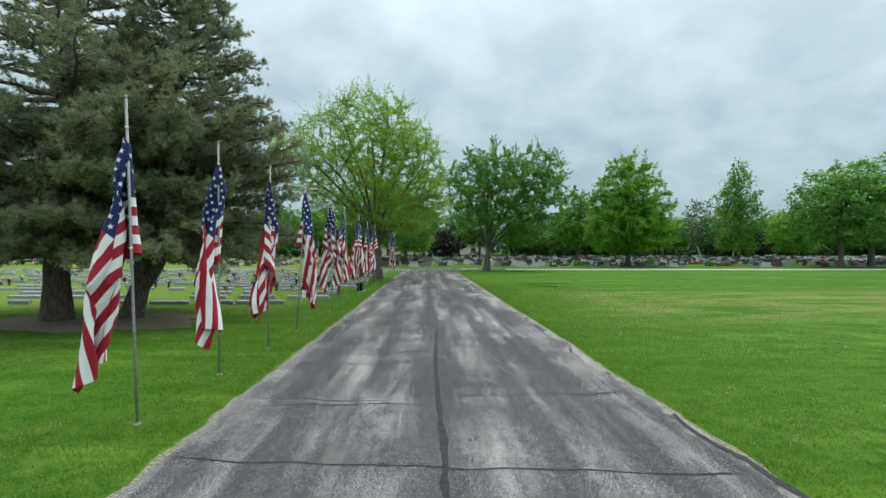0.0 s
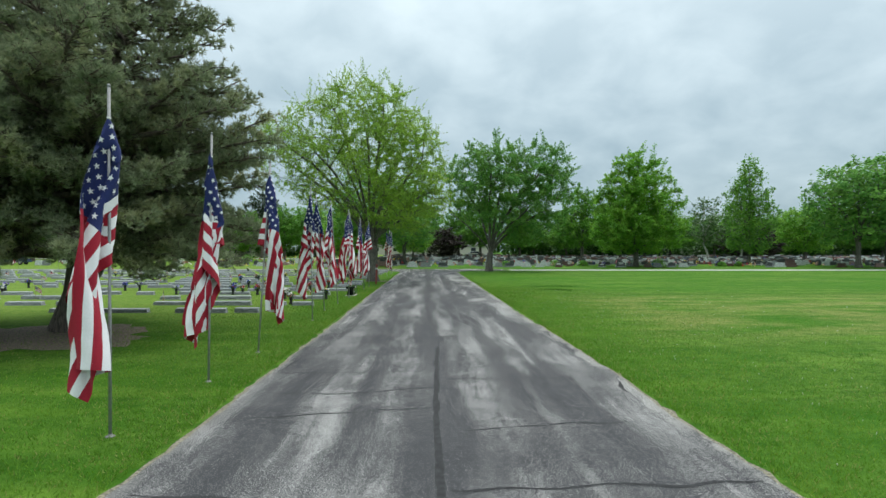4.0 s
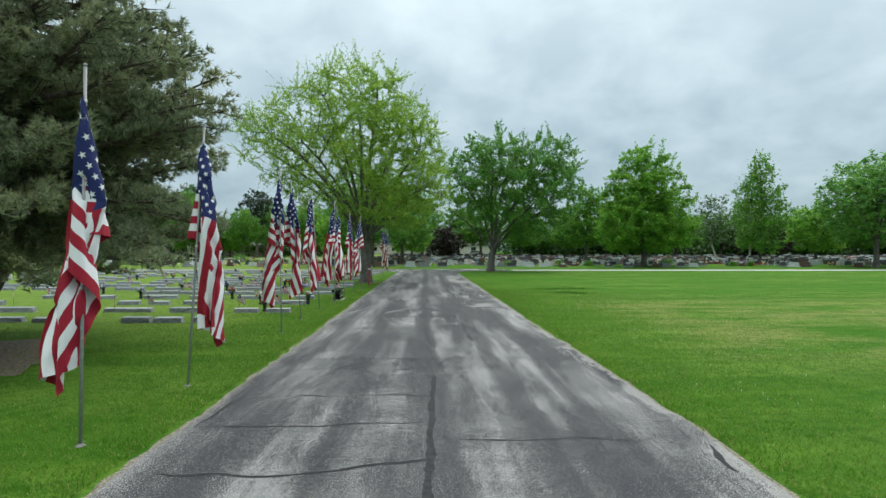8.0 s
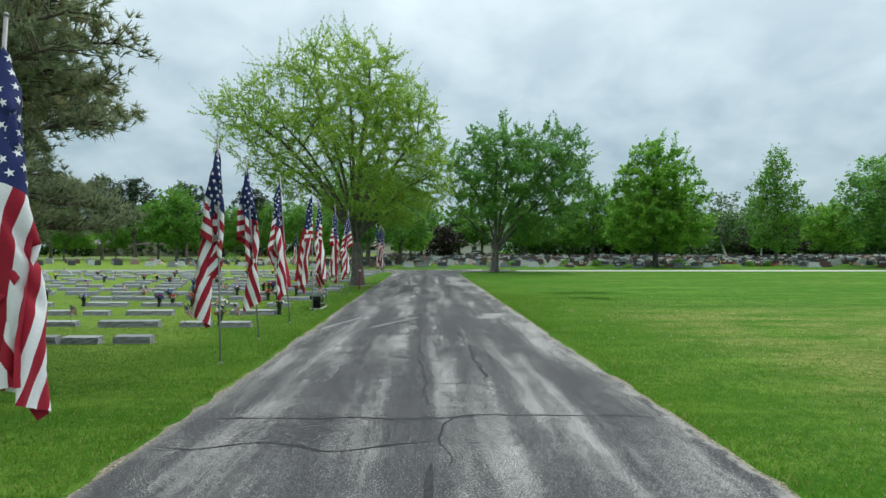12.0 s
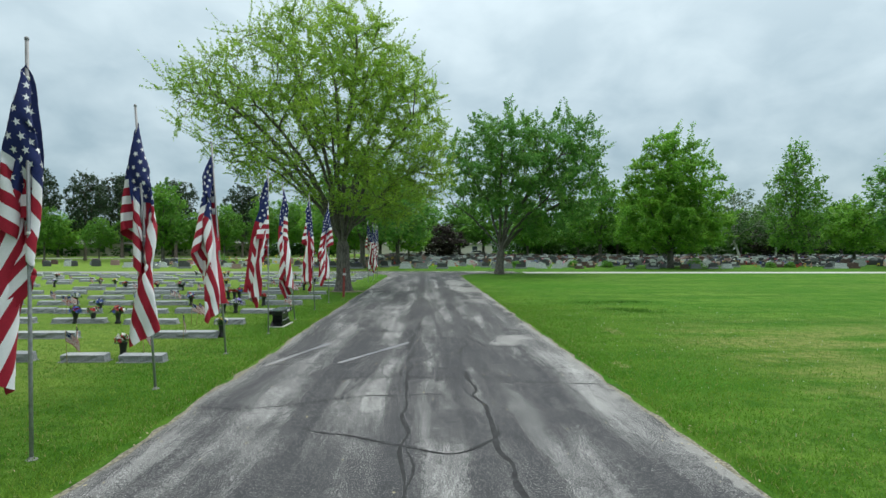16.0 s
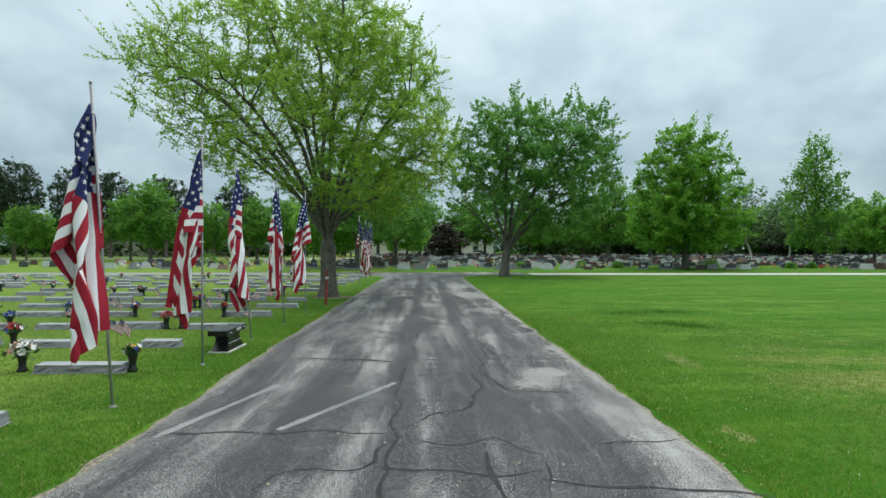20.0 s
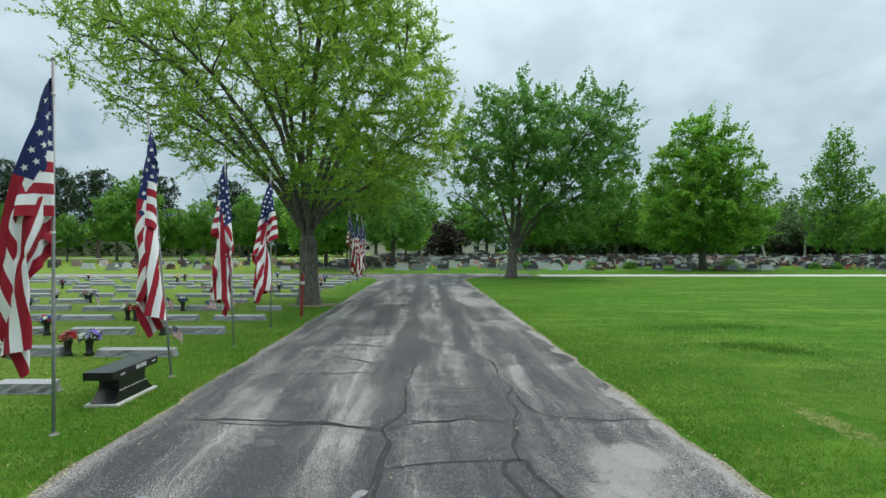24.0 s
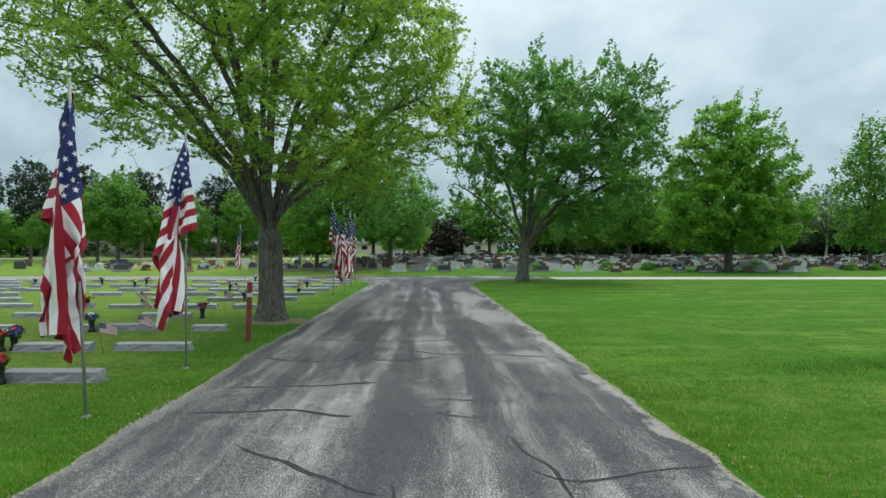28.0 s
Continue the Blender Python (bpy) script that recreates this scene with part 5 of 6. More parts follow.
# ---- the memorial bench ----
def bench():
    root = new("memorial_bench")
    part("footing", bm_mesh("footing", box_bm(0.44, 1.02, 0.05, 0.006, (0, 0, -0.02)), CONCRETE), root, "pale concrete footing")
    seat = part("seat", bm_mesh("seat", box_bm(0.38, 1.14, 0.105, 0.006, (0, 0, 0.352), 2), BLACK), root, "polished black granite seat slab")
    # the pedestal curves in from foot to neck along its length
    V, F = [], []
    steps = 10
    for i in range(steps + 1):
        s = i / steps
        half = 0.47 - 0.155 * math.sin(min(1.0, s * 1.35) * math.pi / 2) + 0.06 * max(0, s - 0.7) / 0.3
        wx = 0.165 - 0.035 * math.sin(min(1.0, s * 1.35) * math.pi / 2)
        z = 0.03 + 0.325 * s
        V += [(-wx, -half, z), (wx, -half, z), (wx, half, z), (-wx, half, z)]
    for i in range(steps):
        for k in range(4):
            F.append((4 * i + k, 4 * i + (k + 1) % 4, 4 * i + 4 + (k + 1) % 4, 4 * i + 4 + k))
    pedestal = part("pedestal", fast_mesh("pedestal", V, F, BLACK), root, "waisted black granite pedestal")
    # lettering stands as plain bars
    for y0, y1, z0, h in ((-0.02, 0.06, 0.385, 0.055), (0.075, 0.10, 0.385, 0.055), (0.115, 0.17, 0.385, 0.055), (0.185, 0.24, 0.385, 0.055), (-0.40, -0.30, 0.385, 0.018), (0.40, 0.50, 0.40, 0.018)):
        part("inscription_bar", bm_mesh("inscription_bar", box_bm(0.004, y1 - y0, h, 0, (0.191, (y0 + y1) / 2, z0)), ETCH), seat)
    for k in range(7):
        part("inscription_bar", bm_mesh("inscription_bar", box_bm(0.004, 0.075, 0.012, 0, (0.150, -0.31 + 0.10 * k, 0.17)), ETCH), pedestal)
    root.matrix_world = pose(-4.62, 29.85, 0, 0, 0, 1.6)
    return tagged(root, "polished black granite memorial bench on a waisted pedestal", "bench")


bench()


# ---- the red marker post ----
def red_post():
    root = new("marker_post")
    bm = box_bm(0.10, 0.10, 1.28, 0.012, (0, 0, -0.03))
    part("post", bm_mesh("post", bm, POST), root)
    part("cap", bm_mesh("cap", box_bm(0.115, 0.115, 0.05, 0.02, (0, 0, 1.25)), POST), root)
    part("number_plate", bm_mesh("number_plate", box_bm(0.13, 0.012, 0.09, 0.003, (0.01, -0.058, 0.98)), ETCH), root, "small pale metal plate")
    root.matrix_world = pose(-4.55, 39.0, 0, 0, 1.5, 8)
    return tagged(root, "red painted wooden marker post beside the drive", "post")


red_post()


# ---- trees near the drive ----
m = pine_meshes(3, 13.8, 2.3, 6.0, 0.40, (0.4, 0.2), 21)
pine = tree("pine_tree", m, "old dark green pine with a thick dark trunk", "pines")
pine.matrix_world = pose(-12.3, 17.2, 0)
m = pine_meshes(8, 13.2, 2.3, 4.55, 0.31, (2.0, 0.4), 25, twin=(2.3, -0.3, 5.0), whorl=8, clear=lambda p: p[0] + 0.817 * p[1] < 6.3)
pine = tree("pine_tree", m, "old dark green pine with a leaning forked trunk", "pines")
pine.matrix_world = pose(-10.3, 17.8, 0)

m = colony(21, 2.7, [(3.4, 0.6, 3.4, 1.8), (3.8, -0.6, 4.3, 3.2), (4.4, -1.8, 4.9, 4.4), (5.0, -4.6, 5.2, 5.2), (6.5, -6.4, 5.8, 5.6), (8.0, -8.0, 5.5, 5.8), (9.4, -9.4, 5.2, 5.8), (10.5, -8.0, 4.9, 5.2), (11.8, -6.3, 4.1, 4.4), (13.0, -4.6, 3.0, 3.4), (13.9, -3.2, 2.0, 2.6), (14.7, -1.4, 0.3, 1.0)],
           0.34, ((-5.0, -0.6, 7.0), (-6.6, 0.7, 8.9), (-6.0, -1.6, 9.8), (-3.8, 1.6, 11.2), (-2.6, -1.4, 12.2), (-0.8, 1.0, 12.6), (0.9, -1.2, 12.0), (2.4, 1.0, 10.8), (3.4, -0.6, 8.8), (4.0, 0.8, 6.6), (1.0, 3.4, 7.8), (0.2, -3.4, 6.8), (2.9, 2.2, 5.2), (-3.2, 3.0, 7.2), (-3.4, -2.8, 8.4)),
           4600, 0.27, 0.36, 14, 0.122, BARK, LEAF_LIME, lean=(-0.05, 0.0), shell=0.36, thin=lambda p: (0.5 if p[2] < 6.6 - 0.40 * p[0] else 0.75 if p[0] < -3.5 else 1.55) if p[0] < 0.0 else 2.0 if p[2] < 7.5 else 2.5, bough=5, blur=0.125, shoot=0.72, up=0.16, pipe=0.47, clump=0.20, flat=0.38, lush=1.7)
maple = tree("maple_tree", m, "spreading silver maple with bright lime green spring leaves", "trees along the drive")
maple.matrix_world = pose(-5.25, 42.8, 0)

m = colony(33, 1.9, [(3.0, 2.6, 4.6, 2.5), (4.4, -0.4, 8.0, 4.5), (5.6, -4.4, 8.8, 5.5), (7.3, -5.2, 9.2, 6.2), (10.0, -5.0, 9.3, 6.2), (12.0, -3.9, 8.8, 5.0), (13.6, -2.4, 7.6, 3.6), (14.6, -0.8, 2.2, 1.6)],
           0.34, ((-3.9, -0.4, 6.2), (-2.6, 1.2, 9.0), (0.2, -1.4, 10.5), (2.6, 1.0, 11.0), (5.0, -0.8, 10.0), (6.4, 0.8, 6.6), (3.6, -2.8, 6.4), (2.2, 3.0, 7.0)),
           2300, 0.40, 0.46, 27, 0.215, BARK, LEAF_MID, lean=(0.15, 0.0), thin=lambda p: 0.12 if p[0] < -1.2 and p[2] < 6.9 else 1.0, bough=6, pipe=0.50, clump=0.24, blur=0.18, shoot=0.60, up=0.36, flat=0.6, lush=0.9)
rmaple = tree("maple_tree", m, "round-headed maple with mid green leaves and low limbs", "trees along the drive")
rmaple.matrix_world = pose(4.85, 62.6, 0)

m = colony(41, 2.4, [(1.9, -4.6, 4.8, 4.6), (3.4, -6.2, 6.5, 6.2), (6.0, -6.3, 6.9, 6.3), (8.6, -5.7, 6.5, 6.0), (11.0, -4.9, 5.4, 5.0), (13.8, -3.6, 4.0, 3.6), (15.6, -1.4, 2.6, 2.0), (16.6, -0.2, 1.2, 0.8)],
           0.33, ((0.4, 0.0, 13.5), (-2.6, -1.5, 6.0), (2.8, 1.2, 6.4), (-0.6, 2.8, 7.0), (1.0, -2.8, 5.4), (-3.4, 0.8, 4.2), (3.6, -0.9, 4.0)),
           2100, 0.44, 0.5, 26, 0.30, BARK, LEAF_BRIGHT, bough=12, clump=0.10, blur=0.28, shoot=0.55, up=0.10, shell=0.55, twig=0.012, flat=0.4)
sugar = tree("maple_tree", m, "dense cone-shaped sugar maple with bright green leaves", "cemetery trees")
sugar.matrix_world = pose(26.4, 78.0, rise(78.0))

# ---- trees further off ----
def far_tree(seed, fork, env, trunk_r, green, points=520, leaf=0.52, per=20, wood=BARK, lean=(0.0, 0.0), shoot=0.6, bough=10):
    """A tree that is only seen far off: the same growth with fewer, larger leaves."""
    env = [(h, -r * 1.05, r * 0.95, r) for h, r in env]
    tall = env[-1][0]
    mains = [(math.cos(k * 2.4 + seed) * env[1][3] * 0.45, math.sin(k * 2.4 + seed) * env[1][3] * 0.45, fork + (tall - fork) * (0.30 + 0.1 * k)) for k in range(4)]
    return colony(seed, fork, env, trunk_r, mains + [(lean[0] * 1.5, 0.0, tall * 0.85)], points, 0.8, 0.95, per, leaf, wood, green, lean=lean, bough=bough, blur=0.48, shoot=shoot, up=0.15, shell=0.6, sides=7, twig=0.02)


CEM = "cemetery trees"
far_types = {
    "oval": (tree("oak_tree", far_tree(51, 2.2, [(3.0, 3.2), (5.2, 4.6), (8.0, 4.2), (11.0, 2.8), (13.2, 0.9)], 0.26, LEAF_DEEP), "dense dark green shade tree", CEM), 0),
    "spire": (tree("maple_tree", far_tree(52, 2.2, [(1.8, 3.0), (5.0, 3.9), (8.5, 3.3), (11.0, 2.4), (13.6, 0.9)], 0.22, LEAF_DEEP, 820, 0.40, 26), "slender upright green maple", CEM), 0),
    "round": (tree("maple_tree", far_tree(53, 2.6, [(2.4, 4.0), (5.5, 5.4), (8.5, 4.8), (10.5, 3.4), (11.8, 1.4)], 0.24, LEAF_BRIGHT), "rounded bright green maple", CEM), 0),
    "mid": (tree("maple_tree", far_tree(54, 2.8, [(3.1, 3.4), (6.2, 4.8), (9.0, 4.6), (11.0, 3.2), (12.3, 1.2)], 0.24, LEAF_MID, 620, 0.38, 24), "rounded mid green shade tree", CEM), 0),
    "street": (tree("maple_tree", far_tree(57, 3.6, [(3.8, 3.4), (6.2, 5.0), (9.0, 4.6), (11.0, 3.2), (12.3, 1.2)], 0.22, LEAF_DEEP), "row maple with a bare trunk and green head", CEM), 0),
    "wine": (tree("plum_tree", far_tree(55, 1.4, [(1.0, 2.8), (3.2, 3.9), (6.0, 3.4), (8.6, 1.0)], 0.2, LEAF_WINE, 380, 0.46, 26), "dark purple-leaved ornamental tree", CEM), 0),
    "birch": (tree("birch_tree", far_tree(56, 3.2, [(3.0, 3.2), (6.0, 4.6), (9.0, 4.2), (12.3, 1.6)], 0.19, LEAF_GREY, 220, 0.5, 12, BIRCH_BARK, (-1.0, 0.0)), "airy birch with a leaning white trunk", CEM), 0),
    "pine": (tree("pine_tree", far_tree(61, 4.0, [(5.0, 2.0), (7.5, 4.2), (10.0, 4.7), (12.5, 4.3), (14.5, 3.2), (15.8, 1.5)], 0.30, PINE_FAR, 420, 0.5, 20, PINE_BARK, shoot=0.7), "dark distant pine above the tree line", "far pines"), 0),
}
placed = set()


def plant(kind, x, y, scale, turn=0.0, wide=1.0):
    m = pose(x, y, rise(y), 0, 0, turn) @ Matrix.Diagonal((scale * wide, scale * wide, scale, 1))
    if kind not in placed:
        placed.add(kind)
        far_types[kind][0].matrix_world = m
    else:
        copy_thing(far_types[kind][0], m)


for kind, x, y, scale, turn, wide in (
        ("spire", 47.6, 88.0, 1.20, 20, 0.80), ("oval", 24.3, 99.0, 1.02, 40, 1.0), ("birch", 52.0, 110.0, 1.0, 0, 1.0), ("birch", 59.5, 112.0, 0.95, 70, 1.0),
        ("mid", 54.7, 75.0, 1.14, 10, 1.15), ("mid", 62.0, 79.0, 1.12, 130, 1.2), ("round", 61.5, 96.0, 0.8, 200, 1.05), ("wine", 0.0, 118.0, 0.74, 0, 1.6), ("oval", 8.0, 124.0, 0.98, 90, 1.1),
        ("mid", -9.5, 78.0, 0.95, 30, 1.0), ("round", -13.5, 84.0, 0.98, 75, 1.05), ("mid", -6.6, 92.0, 0.9, 160, 1.0), ("round", -5.8, 104.0, 0.86, 10, 1.0),
        ("oval", 16.0, 118.0, 0.85, 10, 1.1), ("wine", 64.0, 116.0, 1.1, 20, 1.2), ("oval", 34.0, 108.0, 0.95, 200, 1.1), ("oval", -5.0, 132.0, 0.95, 70, 1.3), ("oval", 3.5, 135.0, 0.9, 20, 1.3), ("oval", -14.0, 134.0, 1.0, 150, 1.3)):
    plant(kind, x, y, scale, turn, wide)

rng = random.Random(77)
WEST = (("pine", -97, 1.05), ("oval", -92, 0.9), ("pine", -86, 0.95), ("street", -80.5, 0.8), ("pine", -76, 1.06), ("pine", -71.5, 0.98), ("street", -66, 0.9), ("pine", -62, 0.9), ("street", -57, 0.72),
        ("street", -51, 1.08), ("oval", -46, 0.98), ("street", -41.5, 0.82), ("street", -36, 0.94), ("oval", -31, 0.8), ("street", -26, 1.02), ("street", -20.5, 0.78), ("street", -15.5, 0.88))
for kind, x, s in WEST:
    plant(kind, x, 106 + rng.uniform(-3, 4), s, rng.uniform(0, 360), rng.uniform(0.85, 1.0))
for i in range(30):
    x = -100 + 8.6 * i + rng.uniform(-2, 2)
    if -16 < x < 18:
        continue
    plant(rng.choice(("oval", "mid", "oval", "round", "mid")), x, 138 + rng.uniform(-8, 8), rng.uniform(0.72, 0.98), rng.uniform(0, 360), rng.uniform(1.0, 1.25))
for i in range(16):
    x = 20 + 8.2 * i + rng.uniform(-2, 2)
    plant(rng.choice(("oval", "oval", "mid")), x, 128 + rng.uniform(-4, 4), rng.uniform(0.62, 0.8), rng.uniform(0, 360), rng.uniform(1.1, 1.4))

# dark pines on the west skyline
for i, (x, y, s) in enumerate(((-90, 124, 1.1), (-66, 126, 1.0), (-54, 124, 0.92), (-42, 128, 0.9))):
    plant("pine", x, y, s, 60 * i, 1.1)


# ---- woods that close the view ----
def woods(name, spans, seed):
    g = np.random.default_rng(seed)
    places = []
    for x0, x1, y0, y1, top, count in spans:
        x = g.uniform(x0, x1, count)
        cap = np.array([top * (0.72 + 0.35 * noise.noise((q * 0.11, seed, 0.0)) + 0.16 * noise.noise((q * 0.5, seed, 4.0))) for q in x])
        y = g.uniform(y0, y1, count)
        places.append(np.stack([x, y, cap * g.uniform(0.0, 1.0, count) ** 0.8 + 0.2 + 0.012 * np.clip(y - 74.0, 0.0, 116.0)], axis=1))
    v, f = leaf_quads(g, np.concatenate(places), 1.15)
    return tagged(new(name, fast_mesh(name, v, f, WOODS)), "dense dark green woods on the horizon, low leaf bands standing for shade", "woods", kind="stuff")


# First two spans: added low dark leaves in place of shade beneath the trees.
woods("far_woods", [(14, 210, 131, 140, 3.6, 9000), (-190, -22, 139, 144, 3.0, 7000), (-190, -30, 150, 172, 11.0, 16000), (-45, 30, 192, 206, 6.5, 6000), (22, 210, 142, 165, 9.5, 22000), (-190, -120, 90, 150, 11.0, 7000), (130, 210, 80, 142, 10.0, 8000)], 9)


# ---- shrubs among the headstones ----
def shrub(x, y, r, seed):
    g = np.random.default_rng(seed)
    d = g.normal(size=(900, 3))
    d /= np.linalg.norm(d, axis=1)[:, None]
    p = d * r * g.uniform(0.6, 1.05, 900)[:, None]
    p[:, 2] = np.abs(p[:, 2]) * 1.1 + 0.02
    v, f = leaf_quads(g, p, 0.16)
    root = new("shrub", fast_mesh("shrub", v, f, LEAF_DEEP))
    s = Sheaf()
    for k in range(5):
        a = k * 1.26
        s.tube([(0, 0, -0.02), (0.3 * r * math.cos(a), 0.3 * r * math.sin(a), 0.5 * r), (0.6 * r * math.cos(a), 0.6 * r * math.sin(a), 0.9 * r)], (0.03, 0.02, 0.01), 4)
    part("stems", s.mesh("stems", BARK), root)
    root.matrix_world = pose(x, y, rise(y))
    return tagged(root, "clipped round green shrub between headstones", "shrub", "shrubs")


for i, (x, y, r) in enumerate(((15.6, 80.0, 0.8), (19.6, 80.0, 0.75), (8.6, 79.5, 0.7), (30.5, 80.5, 1.0), (39.0, 79.5, 0.6), (41.5, 79.8, 0.6), (-24.0, 96.0, 1.5), (-34.0, 97.0, 1.3))):
    shrub(x, y, r, 200 + i)


# ---- low buildings behind the west trees ----
def low_building(x, y, w, d, h, label):
    root = new("low_building")
    part("wall", bm_mesh("wall", box_bm(w, d, h, 0.0, (0, 0, -0.02)), SIDING), root)
    bm = bmesh.new()
    o = 0.5
    vs = [bm.verts.new(c) for c in ((-w / 2 - o, -d / 2 - o, h - 0.02), (w / 2 + o, -d / 2 - o, h - 0.02), (w / 2 + o, d / 2 + o, h - 0.02), (-w / 2 - o, d / 2 + o, h - 0.02), (-w / 2 + 3, 0, h + 1.5), (w / 2 - 3, 0, h + 1.5))]
    for f in ((0, 1, 5, 4), (1, 2, 5), (2, 3, 4, 5), (3, 0, 4), (3, 2, 1, 0)):
        bm.faces.new([vs[i] for i in f])
    part("roof", bm_mesh("roof", bm, ROOFING), root)
    frame_me = bm_mesh("window", box_bm(1.7, 0.10, 1.3, 0.01), CONCRETE)
    pane_me = bm_mesh("pane", box_bm(1.5, 0.04, 1.1, 0.0), GLASS)
    for k in range(int(w // 6)):
        win = part("window", frame_me, root, m=pose(-w / 2 + 3 + 6 * k, -d / 2 - 0.03, 1.0))
        part("pane", pane_me, win, m=pose(0, -0.05, 0.1))
    root.matrix_world = pose(x, y, rise(y - d / 2))
    return tagged(root, label, "building")


lane = ribbon_mesh("road_west_lane", [(x, 124.5 + wobble(x, 0.1, 6.0)) for x in np.arange(-140, -14, 2.0)], [(x, 119.0 + wobble(x, 0.1, 7.0)) for x in np.arange(-140, -14, 2.0)], rise(124.5) + 0.012, CONCRETE, 2)
tagged(new("road_west_lane", lane), "pale concrete lane behind the row of trees", "road", kind="structure")
low_building(-66, 146, 44, 12, 2.9, "long low beige building with a grey hipped roof")
low_building(-14, 176, 56, 10, 2.8, "long pale low building behind the far trees")


# ---- loose grass along the drive ----
def grass_blades(name, side, count, seed):
    g = np.random.default_rng(seed)
    y = 2.5 + 33.0 * g.random(count) + np.where(g.random(count) < 0.4, g.exponential(7.0, count), 0)
    off = g.exponential(2.6, count)
    x = np.where(side < 0, -2.80 - 0.0285 * y - off - 0.09, 3.32 - 0.0345 * y + off + 0.09)
    h = g.uniform(0.022, 0.052, count) * (1 + 0.9 * np.exp(-off * 6))
    a = g.uniform(0, 2 * np.pi, count)
    w = g.uniform(0.004, 0.008, count)
    p = np.stack([x, y, np.full(count, -0.004)], axis=1)
    s = np.stack([np.cos(a) * w, np.sin(a) * w, np.zeros(count)], axis=1)
    bend = np.stack([g.normal(0, 0.5, count) * h, g.normal(0, 0.5, count) * h, h], axis=1)
    v = np.stack([p - s, p + s, p + bend], axis=1).reshape(-1, 3)
    return tagged(new(name, fast_mesh(name, v, np.arange(count * 3).reshape(-1, 3), BLADE)), "short mown grass blades along the drive", "grass", kind="stuff")


grass_blades("grass_west", -1, 130000, 1)
grass_blades("grass_east", 1, 130000, 2)


def clover_heads(count, seed):
    """Small pale flower heads in the open lawn."""
    g = np.random.default_rng(seed)
    y = g.uniform(6, 36, count)
    x = 3.6 - 0.0345 * y + g.gamma(2.0, 2.2, count)
    V, F = [], []
    for k in range(count):
        r, z = g.uniform(0.003, 0.006), g.uniform(0.015, 0.03)
        n = len(V)
        V += [(x[k] - r, y[k], z), (x[k], y[k] - r, z), (x[k] + r, y[k], z), (x[k], y[k] + r, z), (x[k], y[k], z + r), (x[k], y[k], -0.01)]
        F += [(n, n + 1, n + 4), (n + 1, n + 2, n + 4), (n + 2, n + 3, n + 4), (n + 3, n, n + 4), (n + 1, n, n + 5), (n + 3, n + 2, n + 5)]
    return tagged(new("clover_heads", fast_mesh("clover_heads", V, F, PETALS["white"])), "tiny white clover heads in the lawn", "flowers", kind="stuff")


clover_heads(500, 3)


def rank_grass(x, y, rx, ry, count, seed):
    """A low tussock of longer, darker grass in the lawn."""
    g = np.random.default_rng(seed)
    p = np.stack([x + g.normal(0, rx, count), y + g.normal(0, ry, count), np.full(count, -0.004)], axis=1)
    h = g.uniform(0.04, 0.10, count)
    a = g.uniform(0, 2 * np.pi, count)
    s = np.stack([np.cos(a), np.sin(a), np.zeros(count)], axis=1) * 0.006
    bend = np.stack([g.normal(0, 0.5, count) * h, g.normal(0, 0.5, count) * h, h], axis=1)
    v = np.stack([p - s, p + s, p + bend], axis=1).reshape(-1, 3)
    return tagged(new("rank_grass", fast_mesh("rank_grass", v, np.arange(count * 3).reshape(-1, 3), RANK)), "tussock of longer dark grass in the lawn", "grass", kind="stuff")


for k, (x, y, rx, ry) in enumerate(((5.8, 36.3, 0.5, 0.14), (6.15, 33.8, 0.35, 0.10), (6.6, 33.2, 0.25, 0.08), (7.2, 36.6, 0.4, 0.10))):
    rank_grass(x, y, rx * 1.3, ry * 2.8, 520, 400 + k)


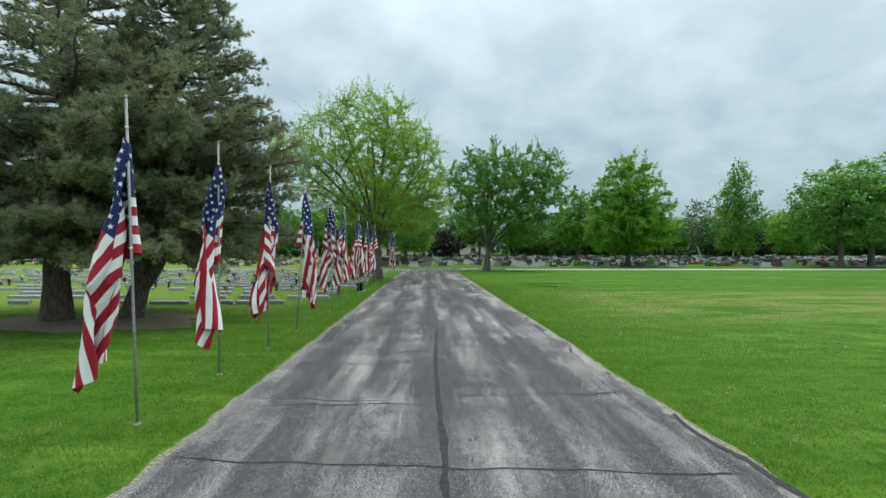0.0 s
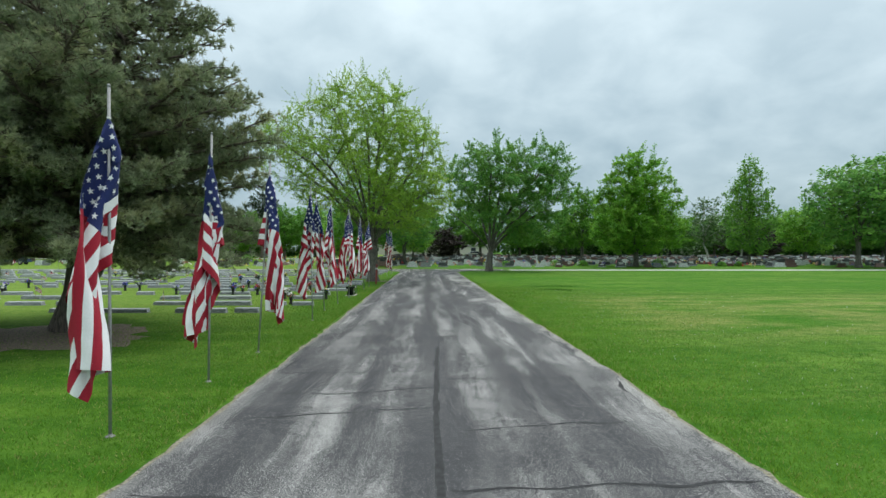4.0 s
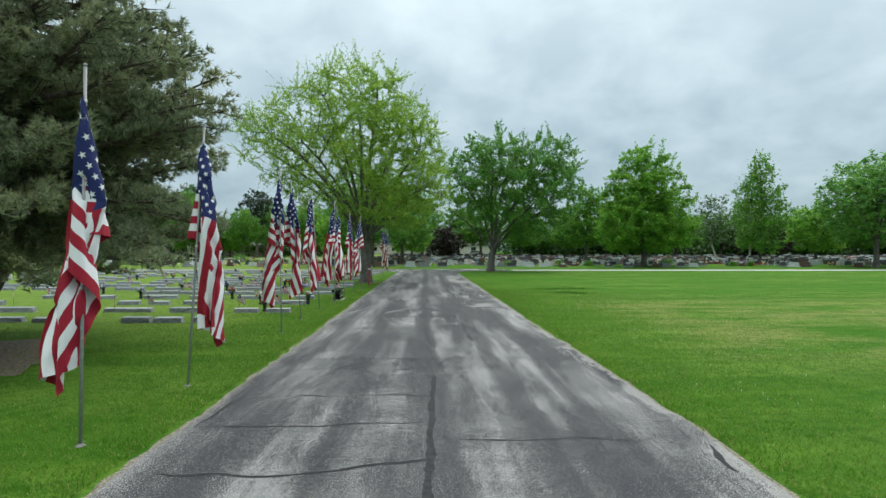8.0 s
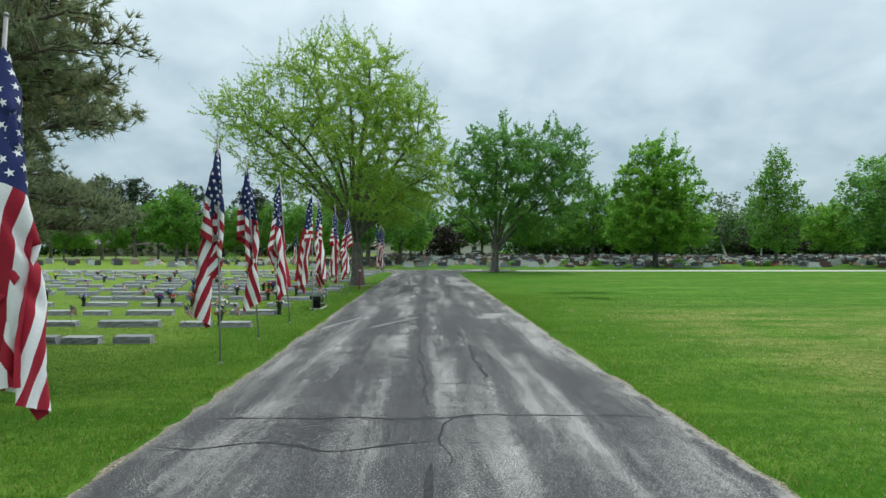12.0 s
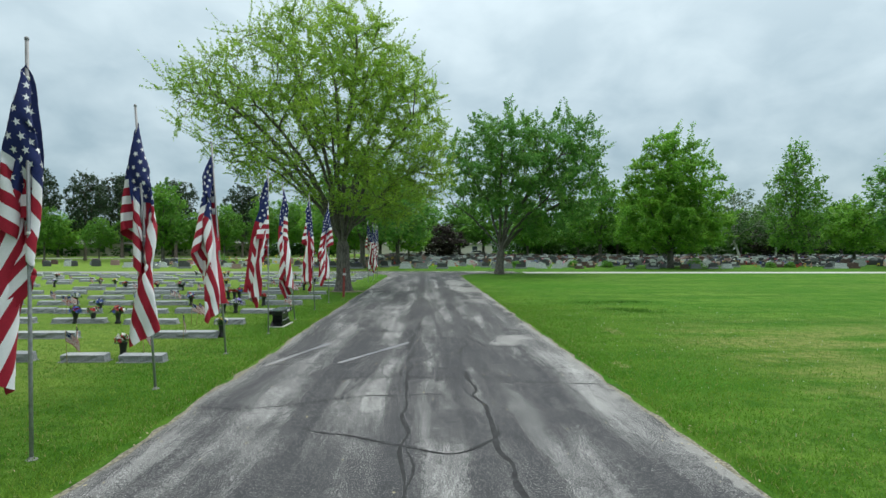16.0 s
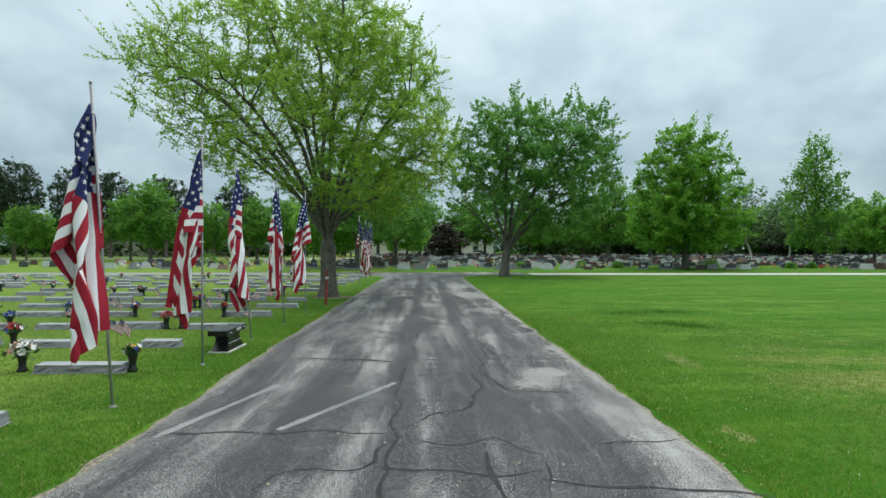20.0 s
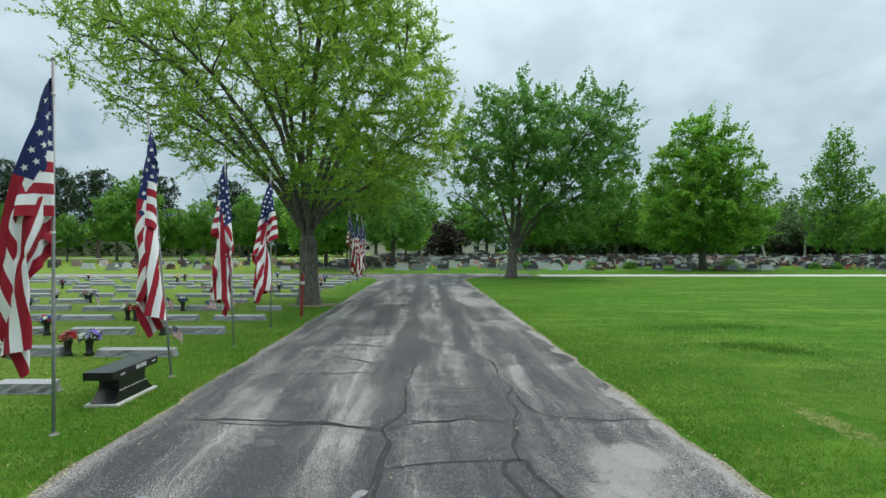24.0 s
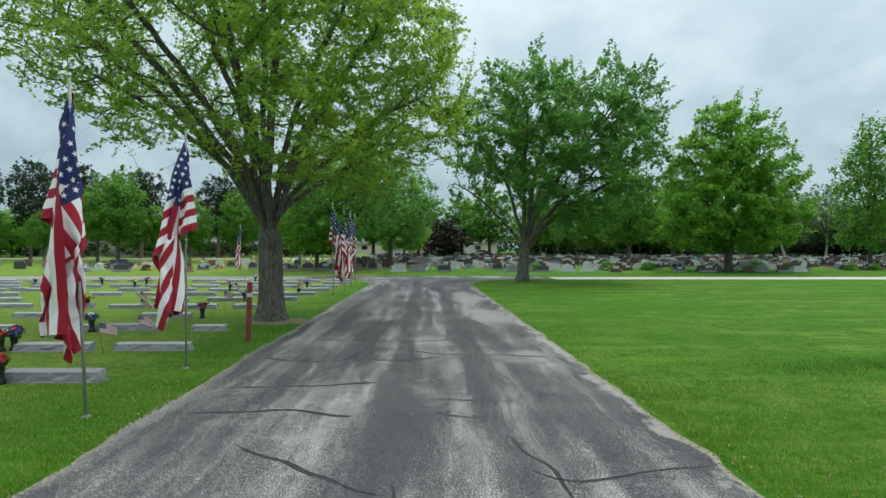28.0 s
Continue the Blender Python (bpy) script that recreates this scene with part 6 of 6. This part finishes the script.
# ---- parked cars behind the headstones ----
def car(x, y, turn, paint, label):
    root = new("car")
    V, F = [], []
    prof = [(-2.2, 0.35), (-2.25, 0.75), (-1.35, 0.92), (-0.75, 1.38), (0.75, 1.42), (1.35, 0.98), (2.15, 0.86), (2.25, 0.40)]
    for yy, k in ((-0.86, 0.96), (-0.80, 1.0), (0.80, 1.0), (0.86, 0.96)):
        V += [(px * (1 if abs(yy) < 0.85 else 0.985), yy, pz if abs(yy) < 0.85 else 0.35 + (pz - 0.35) * k) for px, pz in prof]
    n = len(prof)
    for r in range(3):
        for i in range(n - 1):
            F.append((r * n + i, r * n + i + 1, (r + 1) * n + i + 1, (r + 1) * n + i))
        F.append((r * n, (r + 1) * n, (r + 2) * n - 1, (r + 1) * n - 1))
    part("body", fast_mesh("body", V, F, paint), root)
    for yy in (-0.868, 0.868):
        me = fast_mesh("side_window", [(-1.1, yy, 0.95), (1.1, yy, 0.98), (0.68, yy * 0.995, 1.33), (-0.68, yy * 0.995, 1.30)], [(0, 1, 2, 3)], GLASS)
        part("side_window", me, root, "dark side glass")
        body = fast_mesh("door_skin", [(-2.15, yy * 0.998, 0.36), (2.2, yy * 0.998, 0.36), (2.1, yy * 0.998, 0.84), (1.3, yy * 0.998, 0.95), (-1.3, yy * 0.998, 0.92), (-2.2, yy * 0.998, 0.74)][:4], [(0, 1, 2, 3)], paint)
        part("door_skin", body, root)
    for wx in (-1.35, 1.4):
        for wy in (-0.80, 0.80):
            tyre = part("tyre", lathe([(0.0, -0.10), (0.30, -0.10), (0.33, -0.06), (0.33, 0.06), (0.30, 0.10), (0.0, 0.10)], 16, VASE, "tyre"), root, m=pose(wx, wy, 0.33, 90, 0, 0))
            part("rim", lathe([(0.0, -0.112), (0.19, -0.112), (0.20, -0.10), (0.20, 0.10), (0.19, 0.112), (0.0, 0.112)], 12, ALUM, "rim"), tyre)
    root.matrix_world = pose(x, y, rise(y), 0, 0, turn)
    return tagged(root, label, "car", "parked cars")


PAINT_BLUE = plain("dark_blue_car_paint", (0.03, 0.05, 0.09), 0.25, spread=0.05)
PAINT_GREY = plain("silver_car_paint", (0.35, 0.37, 0.39), 0.3, 0.3, spread=0.05)
car(7.6, 139.5, 4, PAINT_BLUE, "dark blue saloon parked beyond the headstones")
car(-66.0, 86.0, 12, PAINT_BLUE, "dark blue saloon parked under the west trees")
car(-72.5, 86.5, 10, PAINT_GREY, "silver saloon parked under the west trees")


# ---- fallen blossom and leaf scraps ----
def scraps(count, seed):
    g = np.random.default_rng(seed)
    y = g.uniform(16, 46, count)
    near = g.random(count) < 0.6
    edge = np.where(g.random(count) < 0.55, -2.80 - 0.0285 * y, 3.32 - 0.0345 * y)
    x = np.where(near, edge + g.normal(0, 0.16, count), g.uniform(-4.6, 3.0, count))
    p = np.stack([x, y, np.full(count, 0.022)], axis=1)
    v, f = leaf_quads(g, p, 0.032, up=6.0)
    v[:, 2] = np.maximum(v[:, 2], 0.018)
    return tagged(new("fallen_scraps", fast_mesh("fallen_scraps", v, f, SCRAP)), "pale dry leaf scraps on the drive and verge", "litter", kind="stuff")


SCRAP = plain("pale_dry_scraps", (0.42, 0.36, 0.22), 0.9, spread=0.3)
scraps(900, 8)
